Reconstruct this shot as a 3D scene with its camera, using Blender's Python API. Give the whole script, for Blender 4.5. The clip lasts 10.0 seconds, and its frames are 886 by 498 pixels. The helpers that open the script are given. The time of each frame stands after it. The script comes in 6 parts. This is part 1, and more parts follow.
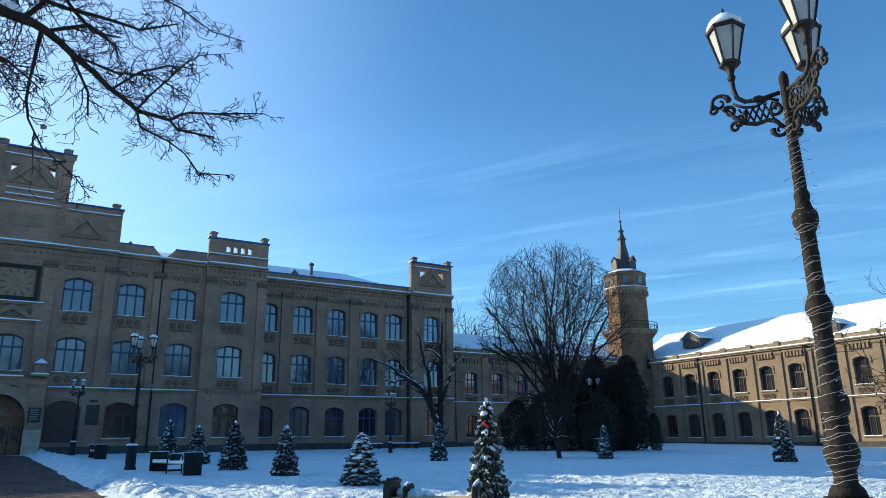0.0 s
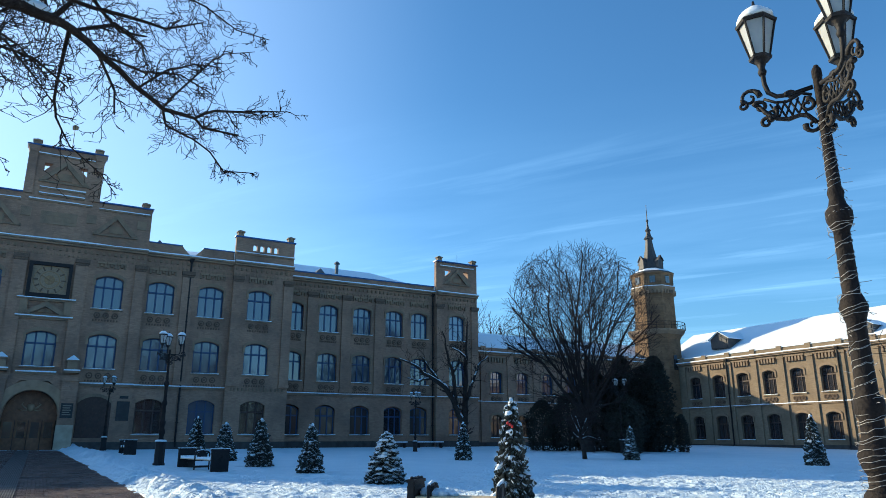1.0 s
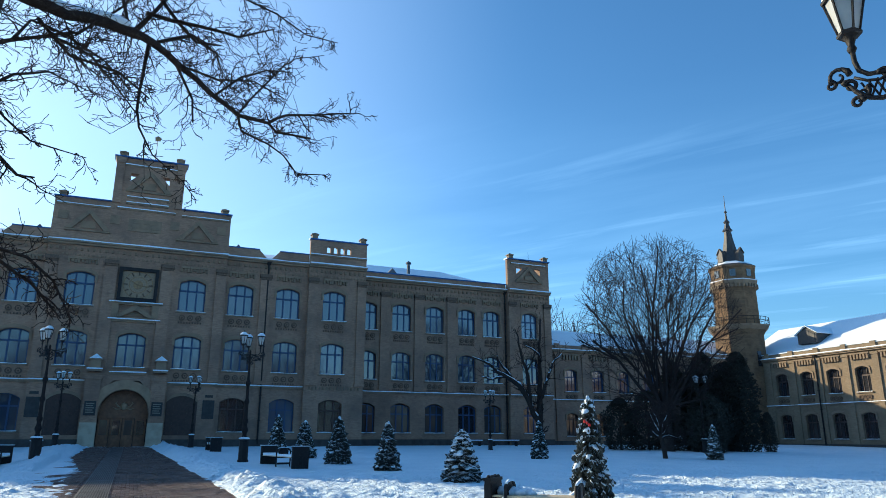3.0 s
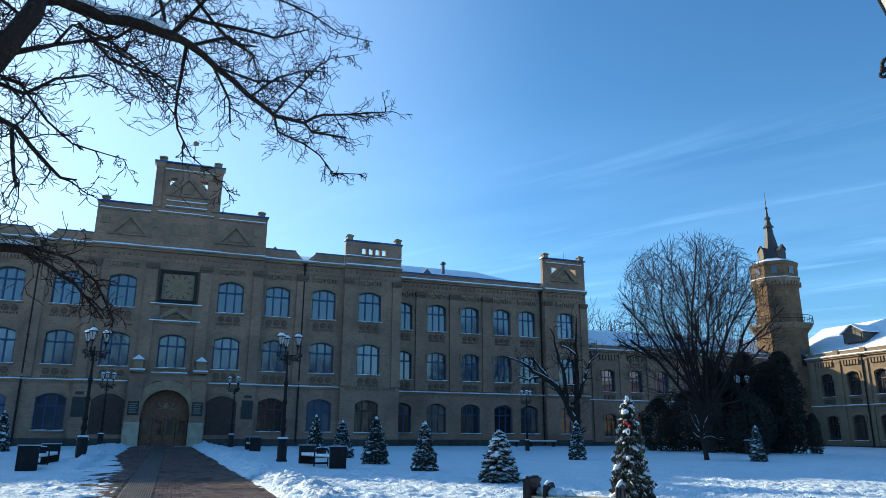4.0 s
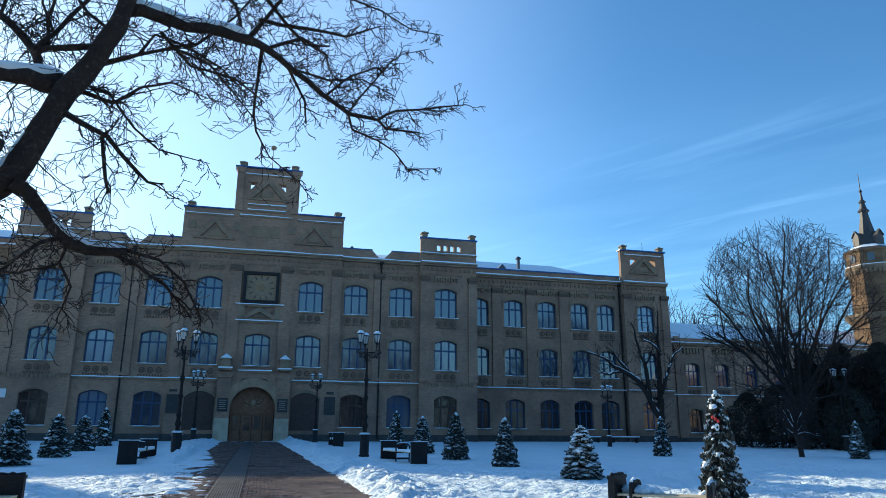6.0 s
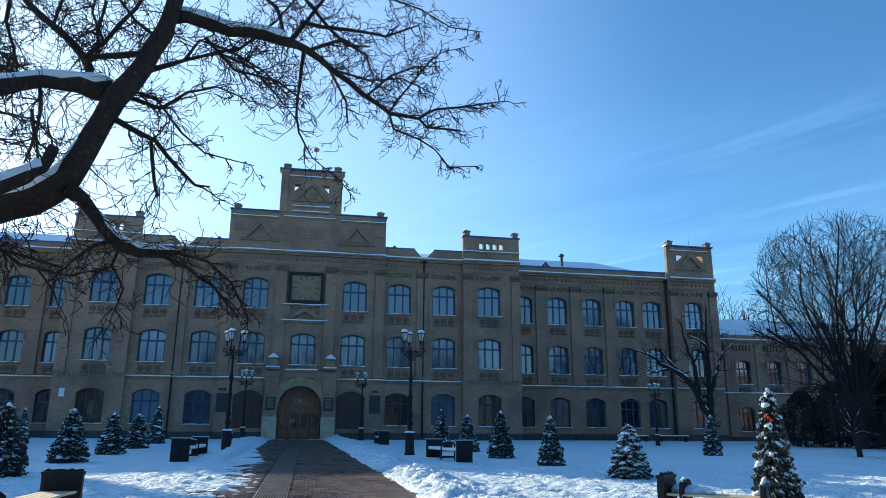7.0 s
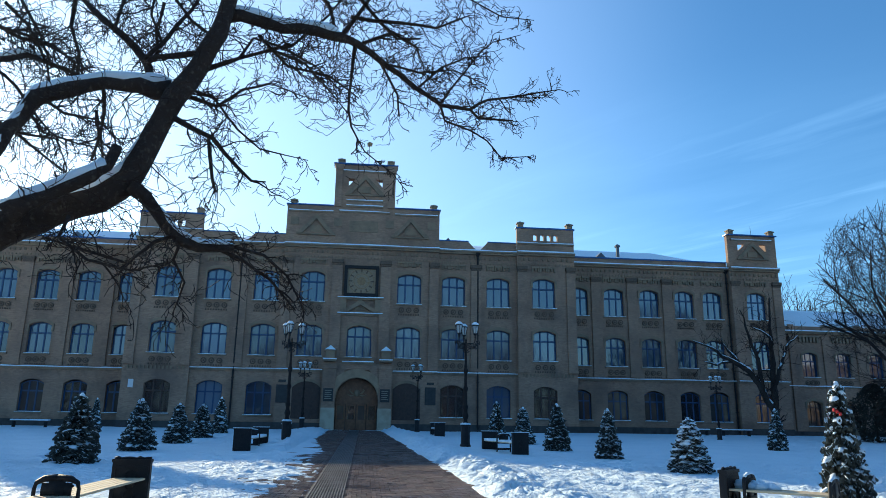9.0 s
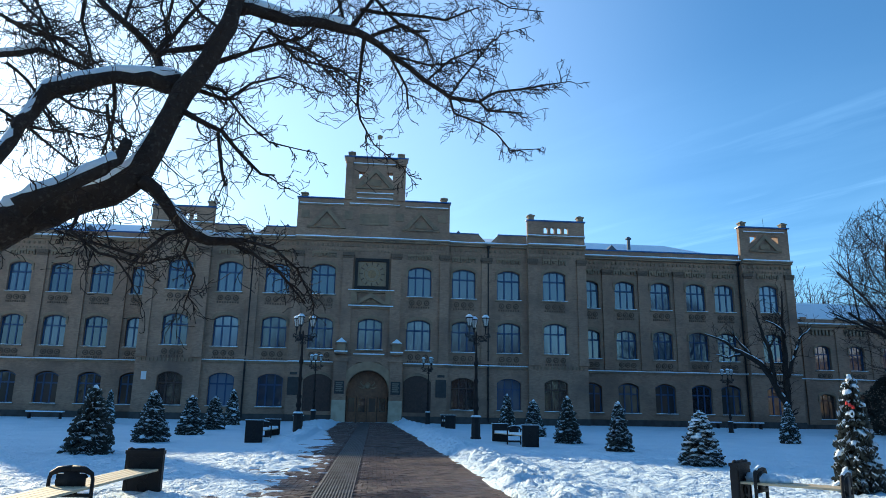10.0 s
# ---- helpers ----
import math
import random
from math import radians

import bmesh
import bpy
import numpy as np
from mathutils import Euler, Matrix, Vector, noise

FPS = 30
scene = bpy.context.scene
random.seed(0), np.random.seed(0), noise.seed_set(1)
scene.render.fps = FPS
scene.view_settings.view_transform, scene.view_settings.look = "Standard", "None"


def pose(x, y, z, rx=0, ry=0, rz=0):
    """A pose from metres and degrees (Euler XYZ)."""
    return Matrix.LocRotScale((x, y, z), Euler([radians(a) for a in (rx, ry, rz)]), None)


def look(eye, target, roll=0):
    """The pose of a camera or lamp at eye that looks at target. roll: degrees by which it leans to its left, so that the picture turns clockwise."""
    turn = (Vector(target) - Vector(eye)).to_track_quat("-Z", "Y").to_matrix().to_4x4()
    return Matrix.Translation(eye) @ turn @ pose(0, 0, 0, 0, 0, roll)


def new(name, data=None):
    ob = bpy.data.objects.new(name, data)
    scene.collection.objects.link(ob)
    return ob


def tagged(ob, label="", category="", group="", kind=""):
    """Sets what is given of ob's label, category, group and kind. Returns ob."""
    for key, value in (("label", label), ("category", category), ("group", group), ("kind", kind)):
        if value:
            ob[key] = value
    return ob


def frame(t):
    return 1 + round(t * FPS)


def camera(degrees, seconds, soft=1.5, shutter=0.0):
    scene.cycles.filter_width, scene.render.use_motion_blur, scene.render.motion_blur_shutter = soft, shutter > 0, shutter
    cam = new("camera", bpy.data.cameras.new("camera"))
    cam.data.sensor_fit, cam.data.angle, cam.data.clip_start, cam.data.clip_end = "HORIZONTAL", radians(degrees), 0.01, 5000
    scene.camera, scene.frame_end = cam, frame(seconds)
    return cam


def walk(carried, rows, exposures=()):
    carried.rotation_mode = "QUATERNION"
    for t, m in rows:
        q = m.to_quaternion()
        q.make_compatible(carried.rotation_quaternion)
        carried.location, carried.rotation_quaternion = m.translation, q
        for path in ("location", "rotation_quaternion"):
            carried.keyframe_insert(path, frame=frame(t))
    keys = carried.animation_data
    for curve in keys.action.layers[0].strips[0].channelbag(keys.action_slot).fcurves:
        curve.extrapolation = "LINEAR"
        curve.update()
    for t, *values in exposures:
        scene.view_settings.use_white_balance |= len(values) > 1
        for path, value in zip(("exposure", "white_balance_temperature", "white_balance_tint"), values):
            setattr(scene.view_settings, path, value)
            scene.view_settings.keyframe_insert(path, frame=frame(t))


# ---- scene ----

# ---------------------------------------------------------------- camera
EYE_HEIGHT = 1.6
cam = camera(64.7, 10.0, soft=0.8)
# seconds, x, y, yaw, pitch, roll
PATH = [
    (0.0, 0.00, -0.00, -31.43, 15.27, -0.72),
    (0.5, 0.05, 0.03, -30.65, 15.30, -0.28),
    (1.0, 0.04, 0.04, -29.30, 15.23, -0.10),
    (1.5, 0.05, 0.05, -27.81, 15.12, -0.02),
    (2.0, 0.05, 0.06, -26.19, 15.09, 0.03),
    (2.5, 0.05, 0.07, -24.76, 15.09, 0.02),
    (4.0, 0.05, 0.18, -20.44, 15.12, 0.26),
    (4.5, 0.05, 0.21, -18.98, 15.10, 0.24),
    (5.0, 0.05, 0.23, -17.34, 15.02, 0.19),
    (5.5, 0.05, 0.25, -15.85, 14.88, 0.24),
    (7.0, 0.05, 0.29, -10.58, 14.62, 0.41),
    (7.5, 0.05, 0.30, -9.06, 14.58, 0.48),
    (8.0, 0.05, 0.32, -7.66, 14.49, 0.68),
    (8.5, 0.05, 0.31, -6.74, 14.26, 0.74),
    (9.0, 0.06, 0.31, -6.06, 13.95, 0.85),
    (9.5, 0.06, 0.30, -5.62, 13.65, 0.94),
    (10.0, 0.07, 0.31, -5.19, 13.35, 0.97),
]
walk(cam, [(t, pose(ex, ey, EYE_HEIGHT, 90 + p, 0, yaw) @ pose(0, 0, 0, 0, 0, r)) for t, ex, ey, yaw, p, r in PATH],
     exposures=[(0.0, 0.47, 4620, -8), (10.0, 0.47, 4620, -8)])

# ---------------------------------------------------------------- sky and sun
SUN_EL, SUN_AZ = 19.0, -36.0      # degrees; azimuth from +y towards +x

SUN_DIR = Vector((math.sin(radians(SUN_AZ)) * math.cos(radians(SUN_EL)),
                  math.cos(radians(SUN_AZ)) * math.cos(radians(SUN_EL)), math.sin(radians(SUN_EL))))


def build_sky():
    world = bpy.data.worlds.new("sky")
    scene.world = world
    world.use_nodes = True
    nt = world.node_tree
    nt.nodes.clear()
    out = nt.nodes.new("ShaderNodeOutputWorld")
    bg = nt.nodes.new("ShaderNodeBackground")
    bg.inputs["Strength"].default_value = 0.12
    sky = nt.nodes.new("ShaderNodeTexSky")
    sky.sky_type = "NISHITA"
    sky.sun_disc = False
    sky.sun_elevation = radians(SUN_EL)
    sky.sun_rotation = radians(SUN_AZ)
    sky.altitude = 150
    sky.air_density, sky.dust_density, sky.ozone_density = 1.0, 1.3, 2.4
    # thin streaks in a high flat layer of cloud
    ln = nt.links.new
    co = nt.nodes.new("ShaderNodeTexCoord")
    sep = nt.nodes.new("ShaderNodeSeparateXYZ")
    ln(co.outputs["Generated"], sep.inputs[0])
    low = nt.nodes.new("ShaderNodeMath")
    low.operation = "MAXIMUM"
    low.inputs[1].default_value = 0.03
    ln(sep.outputs["Z"], low.inputs[0])
    flat = nt.nodes.new("ShaderNodeCombineXYZ")
    for axis in ("X", "Y"):
        div = nt.nodes.new("ShaderNodeMath")
        div.operation = "DIVIDE"
        ln(sep.outputs[axis], div.inputs[0])
        ln(low.outputs[0], div.inputs[1])
        ln(div.outputs[0], flat.inputs[axis])
    layers = []
    for turn, along, across, scale, lo_f, hi_f, top in ((62, 0.5, 3.0, 1.0, 0.55, 0.85, 0.42), (52, 0.3, 0.9, 1.0, 0.42, 0.9, 0.30)):
        mp = nt.nodes.new("ShaderNodeMapping")
        mp.vector_type = "POINT"
        mp.inputs["Rotation"].default_value = (0.0, 0.0, radians(turn))
        ln(flat.outputs[0], mp.inputs["Vector"])
        st = nt.nodes.new("ShaderNodeMapping")
        st.inputs["Scale"].default_value = (along, across, 1.0)
        ln(mp.outputs[0], st.inputs["Vector"])
        nz = nt.nodes.new("ShaderNodeTexNoise")
        nz.inputs["Scale"].default_value = scale
        nz.inputs["Detail"].default_value = 7.0
        nz.inputs["Roughness"].default_value = 0.58
        nz.inputs["Distortion"].default_value = 0.35
        ln(st.outputs[0], nz.inputs["Vector"])
        rp = nt.nodes.new("ShaderNodeMapRange")
        rp.inputs["From Min"].default_value, rp.inputs["From Max"].default_value = lo_f, hi_f
        rp.inputs["To Min"].default_value, rp.inputs["To Max"].default_value = 0.0, top
        ln(nz.outputs["Fac"], rp.inputs["Value"])
        layers.append(rp)
    add = nt.nodes.new("ShaderNodeMath")
    ln(layers[0].outputs[0], add.inputs[0])
    ln(layers[1].outputs[0], add.inputs[1])
    # they thin out towards the zenith
    lo = nt.nodes.new("ShaderNodeMapRange")
    lo.inputs["From Min"].default_value, lo.inputs["From Max"].default_value = 0.46, 0.24
    ln(sep.outputs["Z"], lo.inputs["Value"])
    mul = nt.nodes.new("ShaderNodeMath")
    mul.operation = "MULTIPLY"
    mix = nt.nodes.new("ShaderNodeMixRGB")
    mix.inputs["Color2"].default_value = (5.6, 6.9, 8.4, 1)
    ln(add.outputs[0], mul.inputs[0])
    ln(lo.outputs[0], mul.inputs[1])
    ln(mul.outputs[0], mix.inputs["Fac"])
    # hazy aureole round the low sun
    dot = nt.nodes.new("ShaderNodeVectorMath")
    dot.operation = "DOT_PRODUCT"
    dot.inputs[1].default_value = SUN_DIR
    ln(co.outputs["Generated"], dot.inputs[0])
    au = nt.nodes.new("ShaderNodeMapRange")
    au.interpolation_type = "SMOOTHSTEP"
    au.inputs["From Min"].default_value, au.inputs["From Max"].default_value = 0.46, 1.0
    au.inputs["To Max"].default_value = 0.52
    ln(dot.outputs["Value"], au.inputs["Value"])
    haze = nt.nodes.new("ShaderNodeMixRGB")
    haze.inputs["Color2"].default_value = (6.1, 5.95, 7.0, 1)
    ln(au.outputs[0], haze.inputs["Fac"])
    ln(sky.outputs[0], haze.inputs["Color1"])
    ln(haze.outputs[0], mix.inputs["Color1"])
    ln(mix.outputs[0], bg.inputs["Color"])
    ln(bg.outputs[0], out.inputs[0])


build_sky()
sun = new("sun", bpy.data.lights.new("sun", "SUN"))
sun.data.energy, sun.data.angle, sun.data.color = 6.3, radians(0.55), (1.0, 0.63, 0.32)
sun.matrix_world = look(SUN_DIR * 120, (0, 0, 0))


# ---------------------------------------------------------------- materials
def material(name, colour, rough=0.8, metal=0.0, grain=None, second=None, bump=0.0, bump_scale=60.0, spec=0.5, per_object=0.0):
    """colour; grain = (scale, colour2, low, high): a noise blend; second = the same, at another scale."""
    m = bpy.data.materials.new(name)
    m.use_nodes = True
    nt = m.node_tree
    p = nt.nodes["Principled BSDF"]
    p.inputs["Base Color"].default_value = (*colour, 1)
    p.inputs["Roughness"].default_value = rough
    p.inputs["Metallic"].default_value = metal
    p.inputs["Specular IOR Level"].default_value = spec
    ln = nt.links.new
    co = nt.nodes.new("ShaderNodeTexCoord")
    last = None
    for layer in (grain, second):
        if not layer:
            continue
        scale, c2, lo, hi = layer
        n = nt.nodes.new("ShaderNodeTexNoise")
        n.inputs["Scale"].default_value = scale
        n.inputs["Detail"].default_value = 5
        ln(co.outputs["Object"], n.inputs["Vector"])
        r = nt.nodes.new("ShaderNodeMapRange")
        r.inputs["From Min"].default_value, r.inputs["From Max"].default_value = lo, hi
        ln(n.outputs["Fac"], r.inputs["Value"])
        x = nt.nodes.new("ShaderNodeMixRGB")
        x.inputs["Color1"].default_value = (*colour, 1)
        x.inputs["Color2"].default_value = (*c2, 1)
        ln(r.outputs[0], x.inputs["Fac"])
        if last:
            ln(last, x.inputs["Color1"])
        last = x.outputs[0]
    if per_object:
        oi = nt.nodes.new("ShaderNodeObjectInfo")
        r = nt.nodes.new("ShaderNodeMapRange")
        r.inputs["To Min"].default_value, r.inputs["To Max"].default_value = 1 - per_object, 1 + per_object
        ln(oi.outputs["Random"], r.inputs["Value"])
        x = nt.nodes.new("ShaderNodeMixRGB")
        x.blend_type = "MULTIPLY"
        x.inputs["Fac"].default_value = 1
        x.inputs["Color1"].default_value = (*colour, 1)
        if last:
            ln(last, x.inputs["Color1"])
        ln(r.outputs[0], x.inputs["Color2"])
        last = x.outputs[0]
    if last:
        ln(last, p.inputs["Base Color"])
    if bump:
        n = nt.nodes.new("ShaderNodeTexNoise")
        n.inputs["Scale"].default_value = bump_scale
        n.inputs["Detail"].default_value = 6
        ln(co.outputs["Object"], n.inputs["Vector"])
        b = nt.nodes.new("ShaderNodeBump")
        b.inputs["Strength"].default_value = bump
        b.inputs["Distance"].default_value = 0.05
        ln(n.outputs["Fac"], b.inputs["Height"])
        ln(b.outputs[0], p.inputs["Normal"])
    return m


def brick_material(name, c1, c2, mortar, stain, axis="XZ"):
    """Coursed yellow brick at true size, with soot and damp at two scales."""
    m = bpy.data.materials.new(name)
    m.use_nodes = True
    nt = m.node_tree
    ln = nt.links.new
    p = nt.nodes["Principled BSDF"]
    p.inputs["Roughness"].default_value = 0.9
    p.inputs["Specular IOR Level"].default_value = 0.2
    co = nt.nodes.new("ShaderNodeTexCoord")
    sp = nt.nodes.new("ShaderNodeSeparateXYZ")
    ln(co.outputs["Object"], sp.inputs[0])
    add = nt.nodes.new("ShaderNodeMath")
    ln(sp.outputs["X"], add.inputs[0])
    ln(sp.outputs["Y"], add.inputs[1])
    cb = nt.nodes.new("ShaderNodeCombineXYZ")
    ln(add.outputs[0], cb.inputs["X"])
    ln(sp.outputs["Z"], cb.inputs["Y"])
    bk = nt.nodes.new("ShaderNodeTexBrick")
    bk.inputs["Scale"].default_value = 1.0
    bk.inputs["Brick Width"].default_value = 0.26
    bk.inputs["Row Height"].default_value = 0.077
    bk.inputs["Mortar Size"].default_value = 0.008
    bk.inputs["Color1"].default_value = (*c1, 1)
    bk.inputs["Color2"].default_value = (*c2, 1)
    bk.inputs["Mortar"].default_value = (*mortar, 1)
    ln(cb.outputs[0], bk.inputs["Vector"])
    last = bk.outputs["Color"]
    for scale, fac, lo, hi in ((0.35, 0.75, 0.42, 0.72), (2.4, 0.5, 0.5, 0.75)):
        n = nt.nodes.new("ShaderNodeTexNoise")
        n.inputs["Scale"].default_value = scale
        n.inputs["Detail"].default_value = 6
        ln(co.outputs["Object"], n.inputs["Vector"])
        r = nt.nodes.new("ShaderNodeMapRange")
        r.inputs["From Min"].default_value, r.inputs["From Max"].default_value = lo, hi
        r.inputs["To Max"].default_value = fac
        ln(n.outputs["Fac"], r.inputs["Value"])
        x = nt.nodes.new("ShaderNodeMixRGB")
        x.inputs["Color2"].default_value = (*stain, 1)
        ln(r.outputs[0], x.inputs["Fac"])
        ln(last, x.inputs["Color1"])
        last = x.outputs[0]
    ln(last, p.inputs["Base Color"])
    b = nt.nodes.new("ShaderNodeBump")
    b.inputs["Strength"].default_value = 0.4
    b.inputs["Distance"].default_value = 0.01
    ln(bk.outputs["Fac"], b.inputs["Height"])
    b.invert = True
    ln(b.outputs[0], p.inputs["Normal"])
    return m


def glass_material(name, colour, blind):
    """A window pane before a dim room; some have a pale blind behind the glass."""
    m = material(name, colour, rough=0.04, spec=1.0)
    nt = m.node_tree
    p = nt.nodes["Principled BSDF"]
    p.inputs["IOR"].default_value = 1.62
    oi = nt.nodes.new("ShaderNodeObjectInfo")
    r = nt.nodes.new("ShaderNodeValToRGB")
    r.color_ramp.interpolation = "CONSTANT"
    e = r.color_ramp.elements
    e[0].color = (*colour, 1)
    e[1].position = 0.55
    e[1].color = (*[0.6 * a + 0.4 * b for a, b in zip(colour, blind)], 1)
    k = e.new(0.82)
    k.color = (*blind, 1)
    nt.links.new(oi.outputs["Random"], r.inputs["Fac"])
    nt.links.new(r.outputs[0], p.inputs["Base Color"])
    return m


BRICK = brick_material("yellow_brick", (0.39, 0.262, 0.172), (0.30, 0.2, 0.132), (0.29, 0.215, 0.155), (0.15, 0.108, 0.082))
SOOTY_BRICK = brick_material("sooty_brick", (0.26, 0.175, 0.095), (0.19, 0.125, 0.07), (0.2, 0.145, 0.09), (0.06, 0.045, 0.032))
SPIRE_METAL = material("dark_spire_metal", (0.045, 0.045, 0.05), 0.6, 0.1, grain=(3, (0.08, 0.07, 0.06), 0.4, 0.7))
BRICK_WARM = brick_material("warm_brick", (0.29, 0.225, 0.145), (0.235, 0.18, 0.115), (0.24, 0.2, 0.142), (0.165, 0.128, 0.085))
TRIM = material("trim_stone", (0.28, 0.205, 0.13), 0.9, grain=(1.2, (0.14, 0.105, 0.075), 0.4, 0.75), second=(14, (0.24, 0.19, 0.12), 0.45, 0.7), bump=0.3, bump_scale=25)
ARCH_STONE = material("arch_stone", (0.36, 0.265, 0.165), 0.9, grain=(1.5, (0.24, 0.175, 0.11), 0.4, 0.7), bump=0.2)
ORNAMENT = material("dark_terracotta", (0.15, 0.105, 0.07), 0.9, grain=(8, (0.08, 0.06, 0.045), 0.4, 0.7))
PLINTH = material("plinth_granite", (0.07, 0.065, 0.06), 0.85, grain=(2, (0.035, 0.033, 0.03), 0.4, 0.7), bump=0.3)
PALE = material("pale_render", (0.46, 0.40, 0.29), 0.9, grain=(1.5, (0.32, 0.27, 0.19), 0.4, 0.7), bump=0.1)
SNOW_TOP = material("settled_snow", (0.82, 0.88, 0.93), 0.75, grain=(6, (0.74, 0.81, 0.88), 0.4, 0.7), bump=0.3, bump_scale=9, spec=0.3)
METAL_ROOF = material("grey_roof_metal", (0.10, 0.11, 0.13), 0.65, 0.1, grain=(3, (0.10, 0.11, 0.13), 0.4, 0.7))
FLASHING = material("blue_roof_flashing", (0.03, 0.10, 0.30), 0.4, 0.1, grain=(5, (0.02, 0.06, 0.2), 0.4, 0.7))
FRAME = material("dark_blue_frame_paint", (0.02, 0.045, 0.12), 0.5, grain=(12, (0.03, 0.06, 0.14), 0.4, 0.7))
FRAME_BROWN = material("brown_frame_paint", (0.06, 0.035, 0.025), 0.6, grain=(9, (0.035, 0.02, 0.015), 0.4, 0.7))
GLASS = glass_material("window_glass", (0.03, 0.045, 0.075), (0.15, 0.19, 0.26))
GLASS_DIM = glass_material("dim_glass", (0.03, 0.03, 0.035), (0.07, 0.065, 0.06))
DOOR_WOOD = material("door_wood", (0.22, 0.11, 0.05), 0.5, grain=(4, (0.13, 0.065, 0.03), 0.35, 0.7), bump=0.15)
DARK_WOOD = material("stained_door_wood", (0.055, 0.03, 0.02), 0.55, grain=(5, (0.03, 0.018, 0.012), 0.4, 0.7))
IRON = material("cast_iron_paint", (0.018, 0.017, 0.018), 0.6, 0.0, grain=(9, (0.03, 0.027, 0.025), 0.5, 0.8), bump=0.25, bump_scale=40, spec=0.25)
IRON_WORN = material("worn_brown_iron", (0.020, 0.017, 0.017), 0.75, 0.0, grain=(7, (0.032, 0.026, 0.022), 0.4, 0.7), bump=0.35, bump_scale=30, spec=0.15)
WIRE = material("pale_fairy_light_wire", (0.34, 0.33, 0.31), 0.6)
LANTERN_GLASS = material("frosted_lantern_glass", (0.62, 0.64, 0.62), 0.35, grain=(6, (0.5, 0.52, 0.52), 0.4, 0.7), spec=0.6)
LANTERN_GLASS.node_tree.nodes["Principled BSDF"].inputs["Transmission Weight"].default_value = 0.35
SLAT = material("cream_bench_slat", (0.62, 0.52, 0.34), 0.6, grain=(3, (0.5, 0.4, 0.25), 0.4, 0.7), second=(30, (0.55, 0.46, 0.3), 0.45, 0.7))
BARK = material("dark_bark", (0.045, 0.037, 0.032), 0.95, grain=(6, (0.035, 0.028, 0.024), 0.35, 0.7), second=(30, (0.11, 0.09, 0.075), 0.55, 0.8), bump=0.8, bump_scale=22, spec=0.2)
TWIG = material("twig_bark", (0.035, 0.028, 0.025), 0.95, spec=0.2, grain=(3, (0.03, 0.022, 0.02), 0.4, 0.7))
NEEDLE = material("spruce_needles", (0.095, 0.1, 0.085), 0.85, grain=(5, (0.055, 0.06, 0.052), 0.35, 0.65), second=(40, (0.16, 0.17, 0.16), 0.52, 0.75), spec=0.25)
THUJA = material("thuja_leaves", (0.055, 0.055, 0.045), 0.9, grain=(3, (0.026, 0.025, 0.02), 0.35, 0.65), spec=0.2)
RED = material("red_bauble_paint", (0.6, 0.03, 0.02), 0.3)
GOLD = material("gilt_clock_metal", (0.3, 0.2, 0.09), 0.5, 0.2, grain=(8, (0.2, 0.13, 0.07), 0.4, 0.7))
DIAL = material("clock_dial_mosaic", (0.31, 0.235, 0.145), 0.7, grain=(10, (0.22, 0.17, 0.11), 0.4, 0.7))
SIGN = material("dark_plaque", (0.025, 0.028, 0.03), 0.35, 0.3, grain=(4, (0.04, 0.042, 0.045), 0.4, 0.7))
SIGN_INK = material("plaque_lettering", (0.22, 0.2, 0.15), 0.5)
WHITE = material("white_enamel", (0.7, 0.7, 0.7), 0.4)


def snow_ground_material():
    m = material("trodden_snow", (0.77, 0.885, 0.97), 0.7, grain=(0.5, (0.71, 0.835, 0.93), 0.35, 0.7), second=(9, (0.72, 0.79, 0.86), 0.62, 0.88), spec=0.3)
    nt = m.node_tree
    p = nt.nodes["Principled BSDF"]
    co = nt.nodes.new("ShaderNodeTexCoord")
    heights = []
    for scale, dist in ((1.6, 0.30), (4.5, 0.26), (16.0, 0.08)):
        n = nt.nodes.new("ShaderNodeTexNoise")
        n.inputs["Scale"].default_value = scale
        n.inputs["Detail"].default_value = 7
        nt.links.new(co.outputs["Object"], n.inputs["Vector"])
        b = nt.nodes.new("ShaderNodeBump")
        b.inputs["Strength"].default_value = 0.75
        b.inputs["Distance"].default_value = dist
        nt.links.new(n.outputs["Fac"], b.inputs["Height"])
        if heights:
            nt.links.new(heights[-1].outputs[0], b.inputs["Normal"])
        heights.append(b)
    nt.links.new(heights[-1].outputs[0], p.inputs["Normal"])
    return m


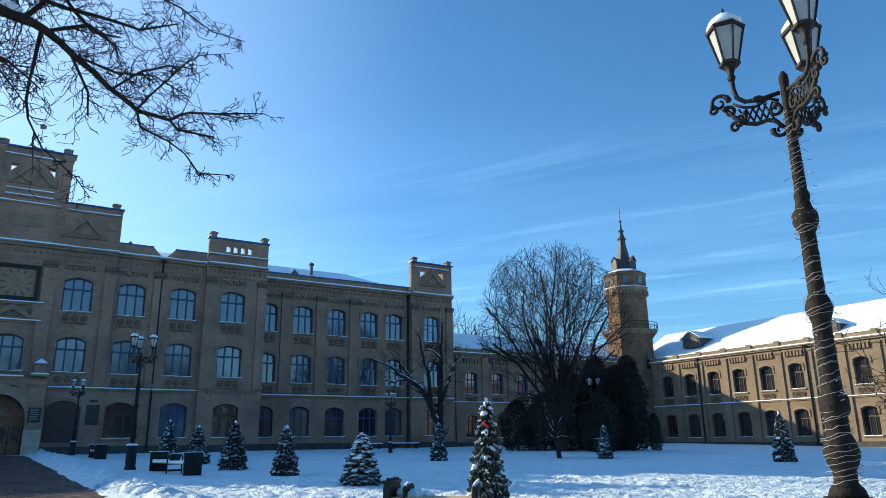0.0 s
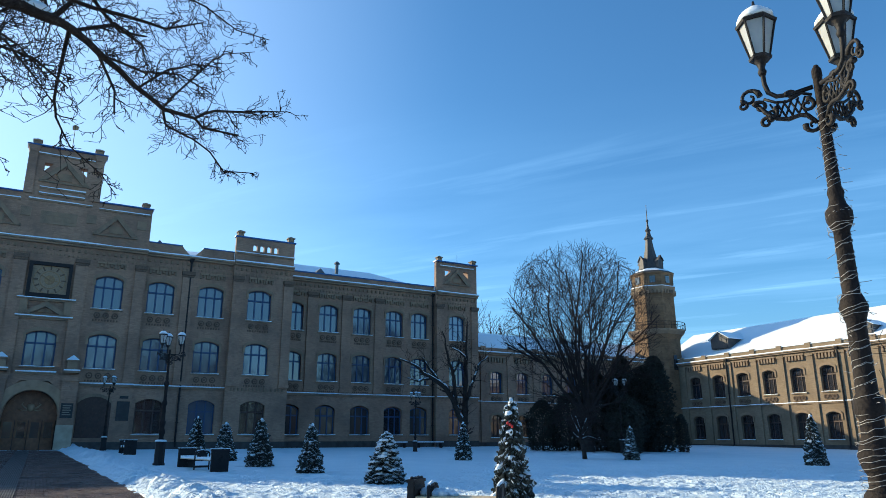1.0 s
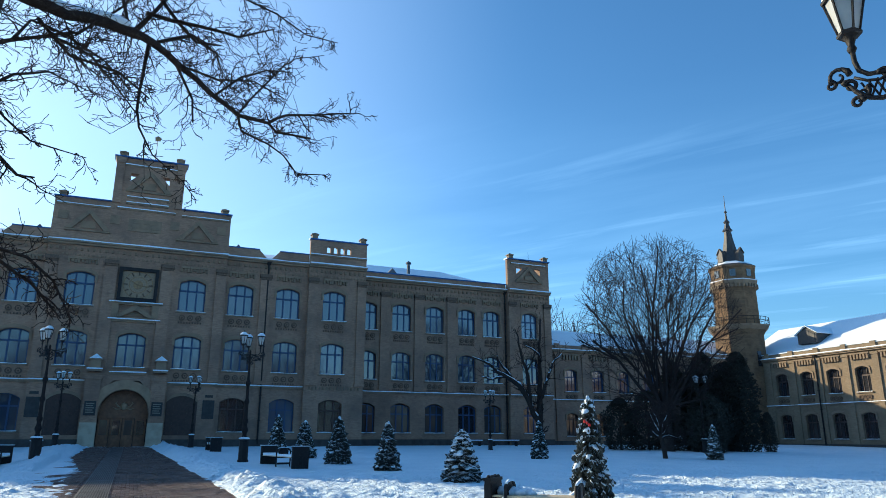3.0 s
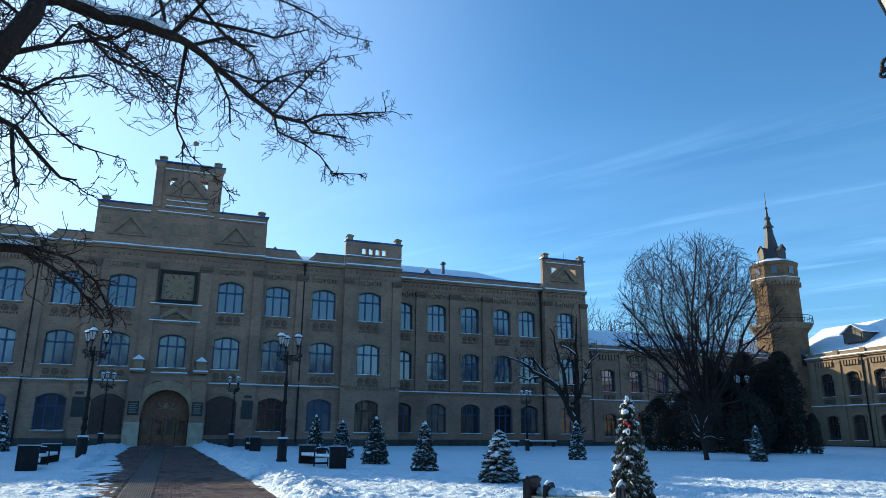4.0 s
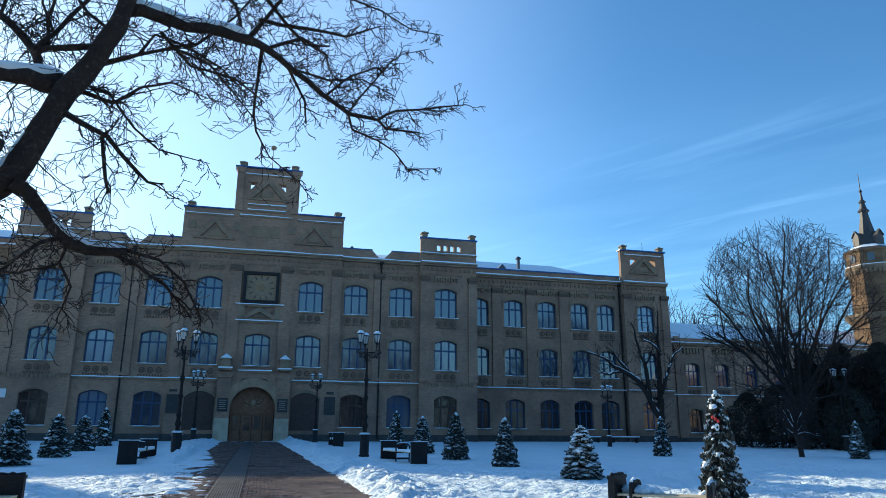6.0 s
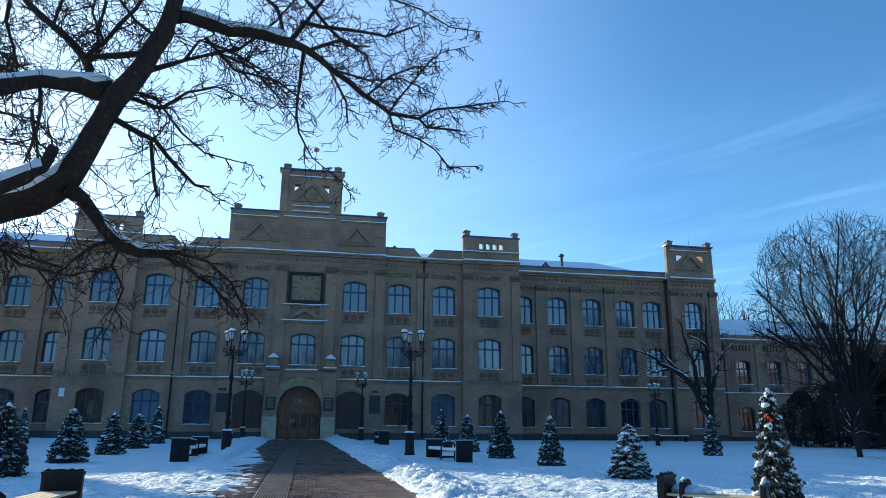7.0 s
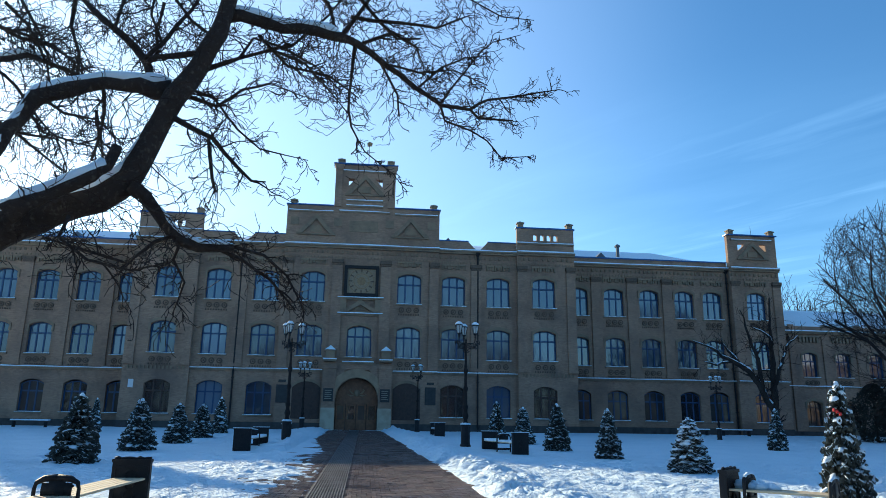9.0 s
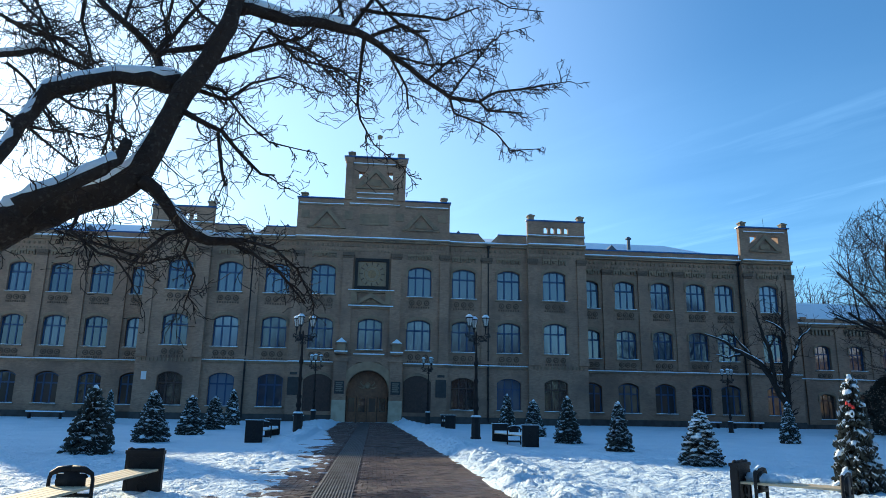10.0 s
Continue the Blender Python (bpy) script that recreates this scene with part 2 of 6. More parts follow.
def paving_material(name, single):
    """Brown paving blocks, each its own tone, wet in patches, with grit and dry snow."""
    m = bpy.data.materials.new(name)
    m.use_nodes = True
    nt = m.node_tree
    ln = nt.links.new
    p = nt.nodes["Principled BSDF"]
    geo = nt.nodes.new("ShaderNodeNewGeometry")
    pick = nt.nodes.new("ShaderNodeObjectInfo").outputs["Random"] if single else geo.outputs["Random Per Island"]
    tone = nt.nodes.new("ShaderNodeValToRGB")
    e = tone.color_ramp.elements
    e[0].color, e[1].color = (0.045, 0.032, 0.027, 1), (0.135, 0.085, 0.065, 1)
    ln(pick, tone.inputs["Fac"])
    n = nt.nodes.new("ShaderNodeTexNoise")
    n.inputs["Scale"].default_value = 0.55
    n.inputs["Detail"].default_value = 7
    ln(geo.outputs["Position"], n.inputs["Vector"])
    wet = nt.nodes.new("ShaderNodeMapRange")
    wet.inputs["From Min"].default_value, wet.inputs["From Max"].default_value = 0.4, 0.62
    wet.inputs["To Min"].default_value, wet.inputs["To Max"].default_value = 0.62, 0.26
    ln(n.outputs["Fac"], wet.inputs["Value"])
    ln(wet.outputs[0], p.inputs["Roughness"])
    n2 = nt.nodes.new("ShaderNodeTexNoise")
    n2.inputs["Scale"].default_value = 3.4
    n2.inputs["Detail"].default_value = 9
    n2.inputs["Roughness"].default_value = 0.72
    ln(geo.outputs["Position"], n2.inputs["Vector"])
    fl = nt.nodes.new("ShaderNodeMapRange")
    fl.inputs["From Min"].default_value, fl.inputs["From Max"].default_value = 0.6, 0.74
    fl.inputs["To Max"].default_value = 0.55
    ln(n2.outputs["Fac"], fl.inputs["Value"])
    x = nt.nodes.new("ShaderNodeMixRGB")
    x.inputs["Color2"].default_value = (0.5, 0.53, 0.58, 1)
    ln(fl.outputs[0], x.inputs["Fac"])
    ln(tone.outputs["Color"], x.inputs["Color1"])
    ln(x.outputs[0], p.inputs["Base Color"])
    b = nt.nodes.new("ShaderNodeBump")
    b.inputs["Strength"].default_value = 0.5
    b.inputs["Distance"].default_value = 0.012
    n3 = nt.nodes.new("ShaderNodeTexNoise")
    n3.inputs["Scale"].default_value = 26.0
    n3.inputs["Detail"].default_value = 4
    ln(geo.outputs["Position"], n3.inputs["Vector"])
    ln(n3.outputs["Fac"], b.inputs["Height"])
    ln(b.outputs[0], p.inputs["Normal"])
    return m


SNOW = snow_ground_material()
PAVING = paving_material("wet_paving_blocks", False)
PAVING_SINGLE = paving_material("wet_paving_block", True)
JOINT = material("sanded_joint_with_snow", (0.10, 0.095, 0.09), 0.9, grain=(2.5, (0.3, 0.31, 0.33), 0.5, 0.75), second=(18, (0.05, 0.045, 0.04), 0.45, 0.7))


# ---------------------------------------------------------------- mesh tools
class Shape:
    """Collects vertices and faces for one mesh."""

    def __init__(self):
        self.v, self.f = [], []

    def add(self, verts, faces):
        n = len(self.v)
        self.v += [tuple(p) for p in verts]
        self.f += [tuple(i + n for i in f) for f in faces]
        return self

    def box(self, x0, x1, y0, y1, z0, z1, m=None):
        c = [Vector((x, y, z)) for z in (z0, z1) for y in (y0, y1) for x in (x0, x1)]
        if m:
            c = [m @ p for p in c]
        return self.add(c, [(0, 2, 3, 1), (4, 5, 7, 6), (0, 1, 5, 4), (1, 3, 7, 5), (3, 2, 6, 7), (2, 0, 4, 6)])

    def prism(self, outline, y0, y1, m=None):
        """An outline in x and z, counter-clockwise seen from -y, made solid from y0 to y1."""
        n = len(outline)
        pts = [Vector((x, y, z)) for y in (y0, y1) for x, z in outline]
        if m:
            pts = [m @ p for p in pts]
        faces = [tuple(range(n)), tuple(range(2 * n - 1, n - 1, -1))]
        faces += [(i, i + n, (i + 1) % n + n, (i + 1) % n) for i in range(n)]
        return self.add(pts, faces)

    def lathe(self, profile, sides=12, centre=(0, 0, 0), turn=0.0):
        """A profile of (radius, z) turned round the z axis, closed at both ends."""
        cx, cy, cz = centre
        pts = [(cx + r * math.cos(turn + 2 * math.pi * k / sides), cy + r * math.sin(turn + 2 * math.pi * k / sides), cz + z)
               for r, z in profile for k in range(sides)]
        faces = [(i * sides + k, i * sides + (k + 1) % sides, (i + 1) * sides + (k + 1) % sides, (i + 1) * sides + k)
                 for i in range(len(profile) - 1) for k in range(sides)]
        faces.append(tuple(range(sides - 1, -1, -1)))
        faces.append(tuple(range((len(profile) - 1) * sides, len(profile) * sides)))
        return self.add(pts, faces)

    def tube(self, points, radii, sides=6):
        """A tube along points; one ring each."""
        pts, n = [], len(points)
        side = None
        for i, p in enumerate(points):
            d = (Vector(points[min(i + 1, n - 1)]) - Vector(points[max(i - 1, 0)]))
            d = d.normalized() if d.length > 1e-9 else Vector((0, 0, 1))
            if side is None:
                side = d.orthogonal().normalized()
            side = (side - d * side.dot(d))
            side = side.normalized() if side.length > 1e-6 else d.orthogonal().normalized()
            other = d.cross(side)
            pts += [Vector(p) + (side * math.cos(2 * math.pi * k / sides) + other * math.sin(2 * math.pi * k / sides)) * radii[i] for k in range(sides)]
        faces = [(i * sides + k, i * sides + (k + 1) % sides, (i + 1) * sides + (k + 1) % sides, (i + 1) * sides + k)
                 for i in range(n - 1) for k in range(sides)]
        faces += [tuple(range(sides - 1, -1, -1)), tuple(range((n - 1) * sides, n * sides))]
        return self.add(pts, faces)

    def mesh(self, name, mat, smooth=False):
        me = bpy.data.meshes.new(name)
        if len(self.v) < 4000:        # join the corners that neighbours share
            seen, index, verts = {}, [], []
            for p in self.v:
                key = (round(p[0], 4), round(p[1], 4), round(p[2], 4))
                if key not in seen:
                    seen[key] = len(verts)
                    verts.append(p)
                index.append(seen[key])
            faces = []
            for f in self.f:
                q = [index[i] for i in f]
                q = [a for k, a in enumerate(q) if a != q[k - 1]]
                if len(q) > 2:
                    faces.append(q)
            self.v, self.f = verts, faces
        me.from_pydata(self.v, [], self.f)
        me.materials.append(mat)
        me.validate()
        if smooth:
            me.polygons.foreach_set("use_smooth", [True] * len(me.polygons))
        me.update()
        return me


def thing(name, place, label, category, group="", kind="", rz=0.0, scale=1.0):
    ob = new(name)
    ob.empty_display_size = 0.2
    ob.matrix_basis = pose(*place, 0, 0, rz) @ Matrix.Scale(scale, 4)
    return tagged(ob, label, category, group, kind)


def part(name, shape, mat, parent, label="", smooth=False):
    ob = new(name, shape if isinstance(shape, bpy.types.Mesh) else shape.mesh(name, mat, smooth))
    ob.parent = parent
    if label:
        ob["label"] = label
    return ob


def solo(name, shape, mat, label, category="", group="", kind="", smooth=False):
    return tagged(new(name, shape.mesh(name, mat, smooth)), label, category, group, kind)


def g(y):
    """The lawn rises gently towards the main building."""
    s = min(max((y - 10) / 48, 0), 1)
    return 0.9 * s


# ---------------------------------------------------------------- ground
def bank(x, y):
    """Shovelled snow heaped along both sides of the path."""
    if y > 57 or y < -7:
        return 0.0
    if x > 0:
        edge = 3.1 - 0.03 * y + 0.2 * noise.noise((y * 0.35, 3.1, 0)) + 0.12 * noise.noise((y * 1.7, 9.1, 0))
        a = (x - edge) / 0.75
        h = 0.27 if y < 34 else 0.36
    else:
        far = min(max((y - 26) / 16, 0), 1)
        if -3.0 < x < -1.1 and far < 1:       # a thin trodden film with bare streaks across
            film = 0.012 + 0.05 * noise.noise((x * 0.9, y * 3.2, 5)) + 0.03 * noise.noise((x * 2.5, y * 8, 6)) + 0.045 * (-x - 1.75)
            return film - 0.3 * far if -x < 1.1 + 1.5 * far else film
        edge = 1.1 + 1.45 * far + 0.15 * noise.noise((y * 0.4, 7.7, 0)) + 0.1 * noise.noise((y * 1.9, 2.2, 0))
        a = (-x - edge) / 0.9
        h = 0.08 if y < 30 else 0.32
    if a < 0:
        return -0.2
    rise = min(a, 1) ** 0.7
    fall = 1.0 if a < 1.3 else max(0.0, 1 - (a - 1.3) / 2.2)
    lump = 0.7 + 0.5 * noise.noise((x * 1.3, y * 1.1, 1.0)) + 0.55 * noise.noise((x * 3.2, y * 2.9, 2.0)) + 0.35 * noise.noise((x * 6.5, y * 6.0, 3.0))
    return rise * (0.04 + fall * h * max(lump, 0.1))


def snow_height(x, y):
    z = g(y)
    if abs(x) < 45 and -8 < y < 60:
        z += 0.05 * noise.noise((x * 0.35, y * 0.3, 4)) + 0.025 * noise.noise((x * 1.2, y * 1.2, 5))
        if y < 26:
            z += 0.06 * noise.noise((x * 2.2, y * 2.2, 6)) + 0.06 * noise.noise((x * 4.4, y * 4.0, 7)) + 0.04 * noise.noise((x * 7.5, y * 6.5, 8))
        z += bank(x, y)
    return z


def steps(a, b, fine):
    n = max(1, int(round((b - a) / fine)))
    return [a + (b - a) * i / n for i in range(n)]


def build_ground():
    xs = steps(-3000, -300, 900) + steps(-300, -45, 40) + steps(-45, -16, 1.2) + steps(-16, 20, 0.12) + steps(20, 45, 0.8) + steps(45, 300, 40) + steps(300, 3001, 900) + [3000]
    ys = steps(-3000, -300, 900) + steps(-300, -6, 40) + steps(-6, 8, 0.9) + steps(8, 24, 0.115) + steps(24, 30, 0.25) + steps(30, 60, 0.45) + steps(60, 300, 30) + steps(300, 3001, 900) + [3000]
    s = Shape()
    s.v = [(x, y, snow_height(x, y)) for y in ys for x in xs]
    n = len(xs)
    s.f = [(j * n + i, j * n + i + 1, (j + 1) * n + i + 1, (j + 1) * n + i) for j in range(len(ys) - 1) for i in range(n - 1)]
    solo("ground", s, SNOW, "wide lawn under trodden snow", "ground", kind="structure", smooth=True)
    # the bed of the paved walk to the entrance, just above the cleared strip
    p = Shape()
    ys = steps(-4, 58.6, 0.8) + [58.6]
    p.v = [(x, y, g(y) + 0.009) for y in ys for x in (-3.0, 3.2)]
    p.f = [(2 * j, 2 * j + 1, 2 * j + 3, 2 * j + 2) for j in range(len(ys) - 1)]
    walk_bed = solo("pavement", p, JOINT, "wet brown paved walk cleared of snow", "path", kind="structure")
    # a guide strip with raised ribs for the blind
    r = Shape()
    for k in range(13):
        x = -1.02 + k * 0.058
        for j in range(len(ys) - 1):
            if 4 < ys[j] < 56:
                a, b = ys[j], ys[j + 1]
                za, zb = g(a) + 0.036, g(b) + 0.036
                r.add([(x, a, za), (x + 0.024, a, za), (x + 0.024, b, zb), (x, b, zb), (x, a, za - 0.03), (x + 0.024, a, za - 0.03), (x + 0.024, b, zb - 0.03), (x, b, zb - 0.03)],
                      [(0, 1, 2, 3), (4, 0, 3, 7), (1, 5, 6, 2)])
    solo("guide_strip", r, material("worn_concrete_rib", (0.15, 0.14, 0.135), 0.6, grain=(3, (0.07, 0.062, 0.058), 0.4, 0.7)), "ribbed concrete guide strip in the paved walk", "paving", kind="structure")
    return walk_bed


def block_corners(rnd, cx, cy, w, d):
    """Top and foot of one slightly tipped paving block with eased edges."""
    tx, ty, dz = rnd.gauss(0, 0.011), rnd.gauss(0, 0.016), rnd.gauss(0, 0.0015)
    top = [(cx + a * (w / 2 - 0.006), cy + b * (d / 2 - 0.006), 0.022 + dz + a * w / 2 * tx + b * d / 2 * ty) for a, b in ((-1, -1), (1, -1), (1, 1), (-1, 1))]
    foot = [(cx + a * w / 2, cy + b * d / 2, 0.006) for a, b in ((-1, -1), (1, -1), (1, 1), (-1, 1))]
    return top + foot


BLOCK_FACES = [(0, 1, 2, 3), (4, 5, 1, 0), (5, 6, 2, 1), (6, 7, 3, 2), (7, 4, 0, 3)]


def lay_blocks(bed):
    """Running courses across the walk; those of one stretch lie as single blocks."""
    rnd = random.Random(8)
    w, d = 0.205, 0.105
    kinds = []
    for k in range(6):
        kinds.append(Shape().add(block_corners(rnd, 0, 0, w - 0.008, d - 0.008), BLOCK_FACES).mesh("paving_block", PAVING_SINGLE))
    rest = Shape()
    rows = int(62.0 / d)
    for j in range(rows):
        y = -3.9 + j * d
        z = g(y)
        for i in range(30):
            x = -2.9 + (i + 0.5 * (j % 2)) * w
            if -1.06 < x < -0.24:
                continue
            if 0.3 < x < 2.7 and 15.0 < y < 17.6:
                ob = part("paving_block", kinds[rnd.randrange(6)], None, bed)
                ob.location = (x, y, z + rnd.uniform(-0.002, 0.002))
            else:
                rest.add([(a, b, c + z) for a, b, c in block_corners(rnd, x, y, w - 0.008, d - 0.008)], BLOCK_FACES)
    tagged(part("block_courses", rest, PAVING, bed), kind="stuff")


WALK_BED = build_ground()


# ---------------------------------------------------------------- buildings
def arch(cx, w, zb, zt, rise):
    """An opening with a segmental head."""
    r = (w * w / 4 + rise * rise) / (2 * rise)
    return dict(a=cx - w / 2, b=cx + w / 2, bot=lambda x: zb, top=lambda x: zt - r + math.sqrt(max(r * r - (x - cx) ** 2, 0)), n=10)


def wall(s, x0, x1, z0, z1, holes, y=0.0, depth=0.4, thick=None):
    """A wall face towards -y with openings that go through it."""
    cuts = {round(x0, 4), round(x1, 4)}
    for h in holes:
        cuts |= {round(h["a"] + (h["b"] - h["a"]) * i / h["n"], 4) for i in range(h["n"] + 1)}
    cuts = sorted(c for c in cuts if x0 - 1e-4 <= c <= x1 + 1e-4)
    for a, b in zip(cuts, cuts[1:]):
        mid = (a + b) / 2
        lo_a = lo_b = z0
        for h in sorted((h for h in holes if h["a"] < mid < h["b"]), key=lambda h: h["bot"](mid)):
            ba, bb, ta, tb = h["bot"](a), h["bot"](b), h["top"](a), h["top"](b)
            s.add([(a, y, lo_a), (b, y, lo_b), (b, y, bb), (a, y, ba)], [(0, 1, 2, 3)])
            s.add([(a, y, ba), (b, y, bb), (b, y + depth, bb), (a, y + depth, ba)], [(0, 1, 2, 3)])
            s.add([(a, y, ta), (b, y, tb), (b, y + depth, tb), (a, y + depth, ta)], [(3, 2, 1, 0)])
            if abs(a - h["a"]) < 1e-3 and ta - ba > 1e-3:
                s.add([(a, y, ba), (a, y, ta), (a, y + depth, ta), (a, y + depth, ba)], [(3, 2, 1, 0)])
            if abs(b - h["b"]) < 1e-3 and tb - bb > 1e-3:
                s.add([(b, y, bb), (b, y, tb), (b, y + depth, tb), (b, y + depth, bb)], [(0, 1, 2, 3)])
            lo_a, lo_b = ta, tb
        s.add([(a, y, lo_a), (b, y, lo_b), (b, y, z1), (a, y, z1)], [(0, 1, 2, 3)])
    if thick:        # seen from behind as well: the back face, the ends and the top
        back = Shape()
        wall(back, x0, x1, z0, z1, holes, y, 0.0)
        s.add([(p[0], y + depth, p[2]) for p in back.v], [f[::-1] for f in back.f])
        s.add([(x0, y, z1), (x1, y, z1), (x1, y + depth, z1), (x0, y + depth, z1)], [(0, 1, 2, 3)])
        s.add([(x0, y, z0), (x0, y, z1), (x0, y + depth, z1), (x0, y + depth, z0)], [(0, 1, 2, 3)])
        s.add([(x1, y, z0), (x1, y, z1), (x1, y + depth, z1), (x1, y + depth, z0)], [(3, 2, 1, 0)])
    return s


def window_kit(w, h, rise, frame_mat, glass_mat, bar=0.12):
    """Meshes of one arched three-light window, base at its sill's middle."""
    o = arch(0, w, 0, h, rise)
    fr, pane, sill, snow = Shape(), Shape(), Shape(), Shape()
    n = 10
    xs = [-w / 2 + w * i / n for i in range(n + 1)]
    for a, b in zip(xs, xs[1:]):
        ta, tb = o["top"](a), o["top"](b)
        pane.add([(a, 0.04, 0), (b, 0.04, 0), (b, 0.04, tb), (a, 0.04, ta)], [(0, 1, 2, 3)])
        fr.add([(a, 0, ta - 0.09), (b, 0, tb - 0.09), (b, 0, tb), (a, 0, ta), (a, 0.06, ta - 0.09), (b, 0.06, tb - 0.09)], [(0, 1, 2, 3), (0, 4, 5, 1)])
    side = o["top"](-w / 2)
    fr.box(-w / 2, -w / 2 + 0.115, 0, 0.06, 0, side).box(w / 2 - 0.115, w / 2, 0, 0.06, 0, side).box(-w / 2, w / 2, 0, 0.06, 0, 0.09)
    for x in (-w / 6, w / 6):
        fr.box(x - bar / 2, x + bar / 2, -0.012, 0.05, 0.05, o["top"](x) - 0.04)
    zt = h * 0.66
    fr.box(-w / 2, w / 2, -0.02, 0.05, zt - 0.065, zt + 0.065)
    sill.box(-w / 2 - 0.12, w / 2 + 0.12, -0.42, 0.0, -0.10, 0.0)
    m = 9
    ends = [-w / 2 - 0.1 + (w + 0.2) * i / m for i in range(m + 1)]
    hs = [0.03 + 0.04 * abs(math.sin(3.7 * i)) for i in range(m + 1)]
    for i in range(m):
        a, b, ha, hb = ends[i], ends[i + 1], hs[i], hs[i + 1]
        snow.add([(a, -0.44, 0.004), (b, -0.44, 0.004), (b, -0.42, hb * 0.9), (a, -0.42, ha * 0.9), (a, -0.02, ha), (b, -0.02, hb)], [(0, 1, 2, 3), (3, 2, 5, 4)])
    return dict(frame=fr.mesh("window", frame_mat), pane=pane.mesh("pane", glass_mat), sill=sill.mesh("sill", TRIM), snow=snow.mesh("sill_snow", SNOW_TOP, True))


def put_window(kit, parent, x, y, z, sill=True, inset=0.3):
    ob = part("window", kit["frame"], None, parent)
    ob.location = (x, y + inset, z)
    part("pane", kit["pane"], None, ob)
    if sill:
        part("sill", kit["sill"], None, ob)
        part("sill_snow", kit["snow"], None, ob, "thin strip of snow on the sill")
    return ob


def frieze_mesh(w, rings=3):
    """A panel below a window: a row of rings over a row of small teeth."""
    s = Shape()
    for k in range(rings):
        cx = (k - (rings - 1) / 2) * w / rings
        for r0, r1, d in ((0.15, 0.24, 0.10), (0.0, 0.07, 0.08)):
            n = 10
            ring = [(cx + r * math.cos(2 * math.pi * i / n), -dd, 0.45 + r * math.sin(2 * math.pi * i / n)) for r, dd in ((r0, d), (r1, d), (r1, 0)) for i in range(n)]
            s.add(ring, [(i, (i + 1) % n, n + (i + 1) % n, n + i) for i in range(n)] + [(n + i, n + (i + 1) % n, 2 * n + (i + 1) % n, 2 * n + i) for i in range(n)])
    n = 9
    for k in range(n):
        cx = (k - (n - 1) / 2) * w / n
        s.box(cx - 0.06, cx + 0.028, -0.09, 0, 0.0, 0.13)
    return s.mesh("frieze", ORNAMENT)


def corbel_mesh(w):
    """Three little hooded brackets over a top-floor window."""
    s = Shape()
    for k in (-1, 0, 1):
        cx = k * w * 0.36
        s.box(cx - 0.33, cx + 0.33, -0.22, 0, 0.30, 0.46)
        s.box(cx - 0.33, cx - 0.19, -0.17, 0, 0.0, 0.30)
        s.box(cx + 0.19, cx + 0.33, -0.17, 0, 0.0, 0.30)
        s.box(cx - 0.08, cx + 0.08, -0.17, 0, 0.1, 0.30)
    return s.mesh("corbel", TRIM)


def hood_mesh(w, rise):
    """A projecting brick arch over a window head."""
    o = arch(0, w + 0.1, -1, 0.04, rise)
    s = Shape()
    n = 10
    xs = [-w / 2 - 0.05 + (w + 0.1) * i / n for i in range(n + 1)]
    for a, b in zip(xs, xs[1:]):
        za, zb = o["top"](a), o["top"](b)
        s.add([(a, -0.07, za), (b, -0.07, zb), (b, -0.07, zb + 0.24), (a, -0.07, za + 0.24), (a, 0, za), (b, 0, zb), (a, 0, za + 0.24), (b, 0, zb + 0.24)],
              [(0, 1, 2, 3), (0, 4, 5, 1), (3, 2, 7, 6)])
    for e in (-1, 1):
        s.box(e * (w / 2 + 0.05) - 0.09, e * (w / 2 + 0.05) + 0.09, -0.075, 0, o["top"](w / 2) - 0.55, o["top"](w / 2) + 0.1)
    return s.mesh("window_hood", TRIM)


def ledge(x0, x1, y, z, out=0.22, high=0.22, lumps=True):
    """A moulded string course and the snow that lies on it: two shapes."""
    s, n = Shape(), Shape()
    s.box(x0, x1, y - out, y, z, z + high * 0.45).box(x0, x1, y - out * 0.65, y, z - high * 0.55, z)
    k = max(2, int((x1 - x0) / 0.5))
    xs = [x0 + (x1 - x0) * i / k for i in range(k + 1)]
    hs = [(0.085 if out > 0.3 else 0.055) + 0.05 * noise.noise((x * 0.9, z, y)) for x in xs]
    t = z + high * 0.45 + 0.004
    for i in range(k):
        a, b = xs[i], xs[i + 1]
        n.add([(a, y - out - 0.02, t - 0.02), (b, y - out - 0.02, t - 0.02), (b, y - out, t + hs[i + 1]), (a, y - out, t + hs[i]), (a, y, t + hs[i] + 0.02), (b, y, t + hs[i + 1] + 0.02)], [(0, 1, 2, 3), (3, 2, 5, 4)])
    return s, n


def put_ledge(parent, x0, x1, y, z, out=0.22, high=0.22, mat=None):
    s, n = ledge(x0, x1, y, z, out, high)
    ob = part("ledge", s, mat or TRIM, parent)
    part("ledge_snow", n, SNOW_TOP, ob, "strip of settled snow", True)


def put_teeth(parent, x0, x1, y, z, step=0.42, size=(0.16, 0.14, 0.22)):
    s = Shape()
    k = int((x1 - x0) / step)
    for i in range(k):
        x = x0 + (i + 0.5) * (x1 - x0) / k
        s.box(x - size[0] / 2, x + size[0] / 2, y - size[1], y, z, z + size[2])
    tagged(part("dentil_course", s, TRIM, parent), kind="stuff")


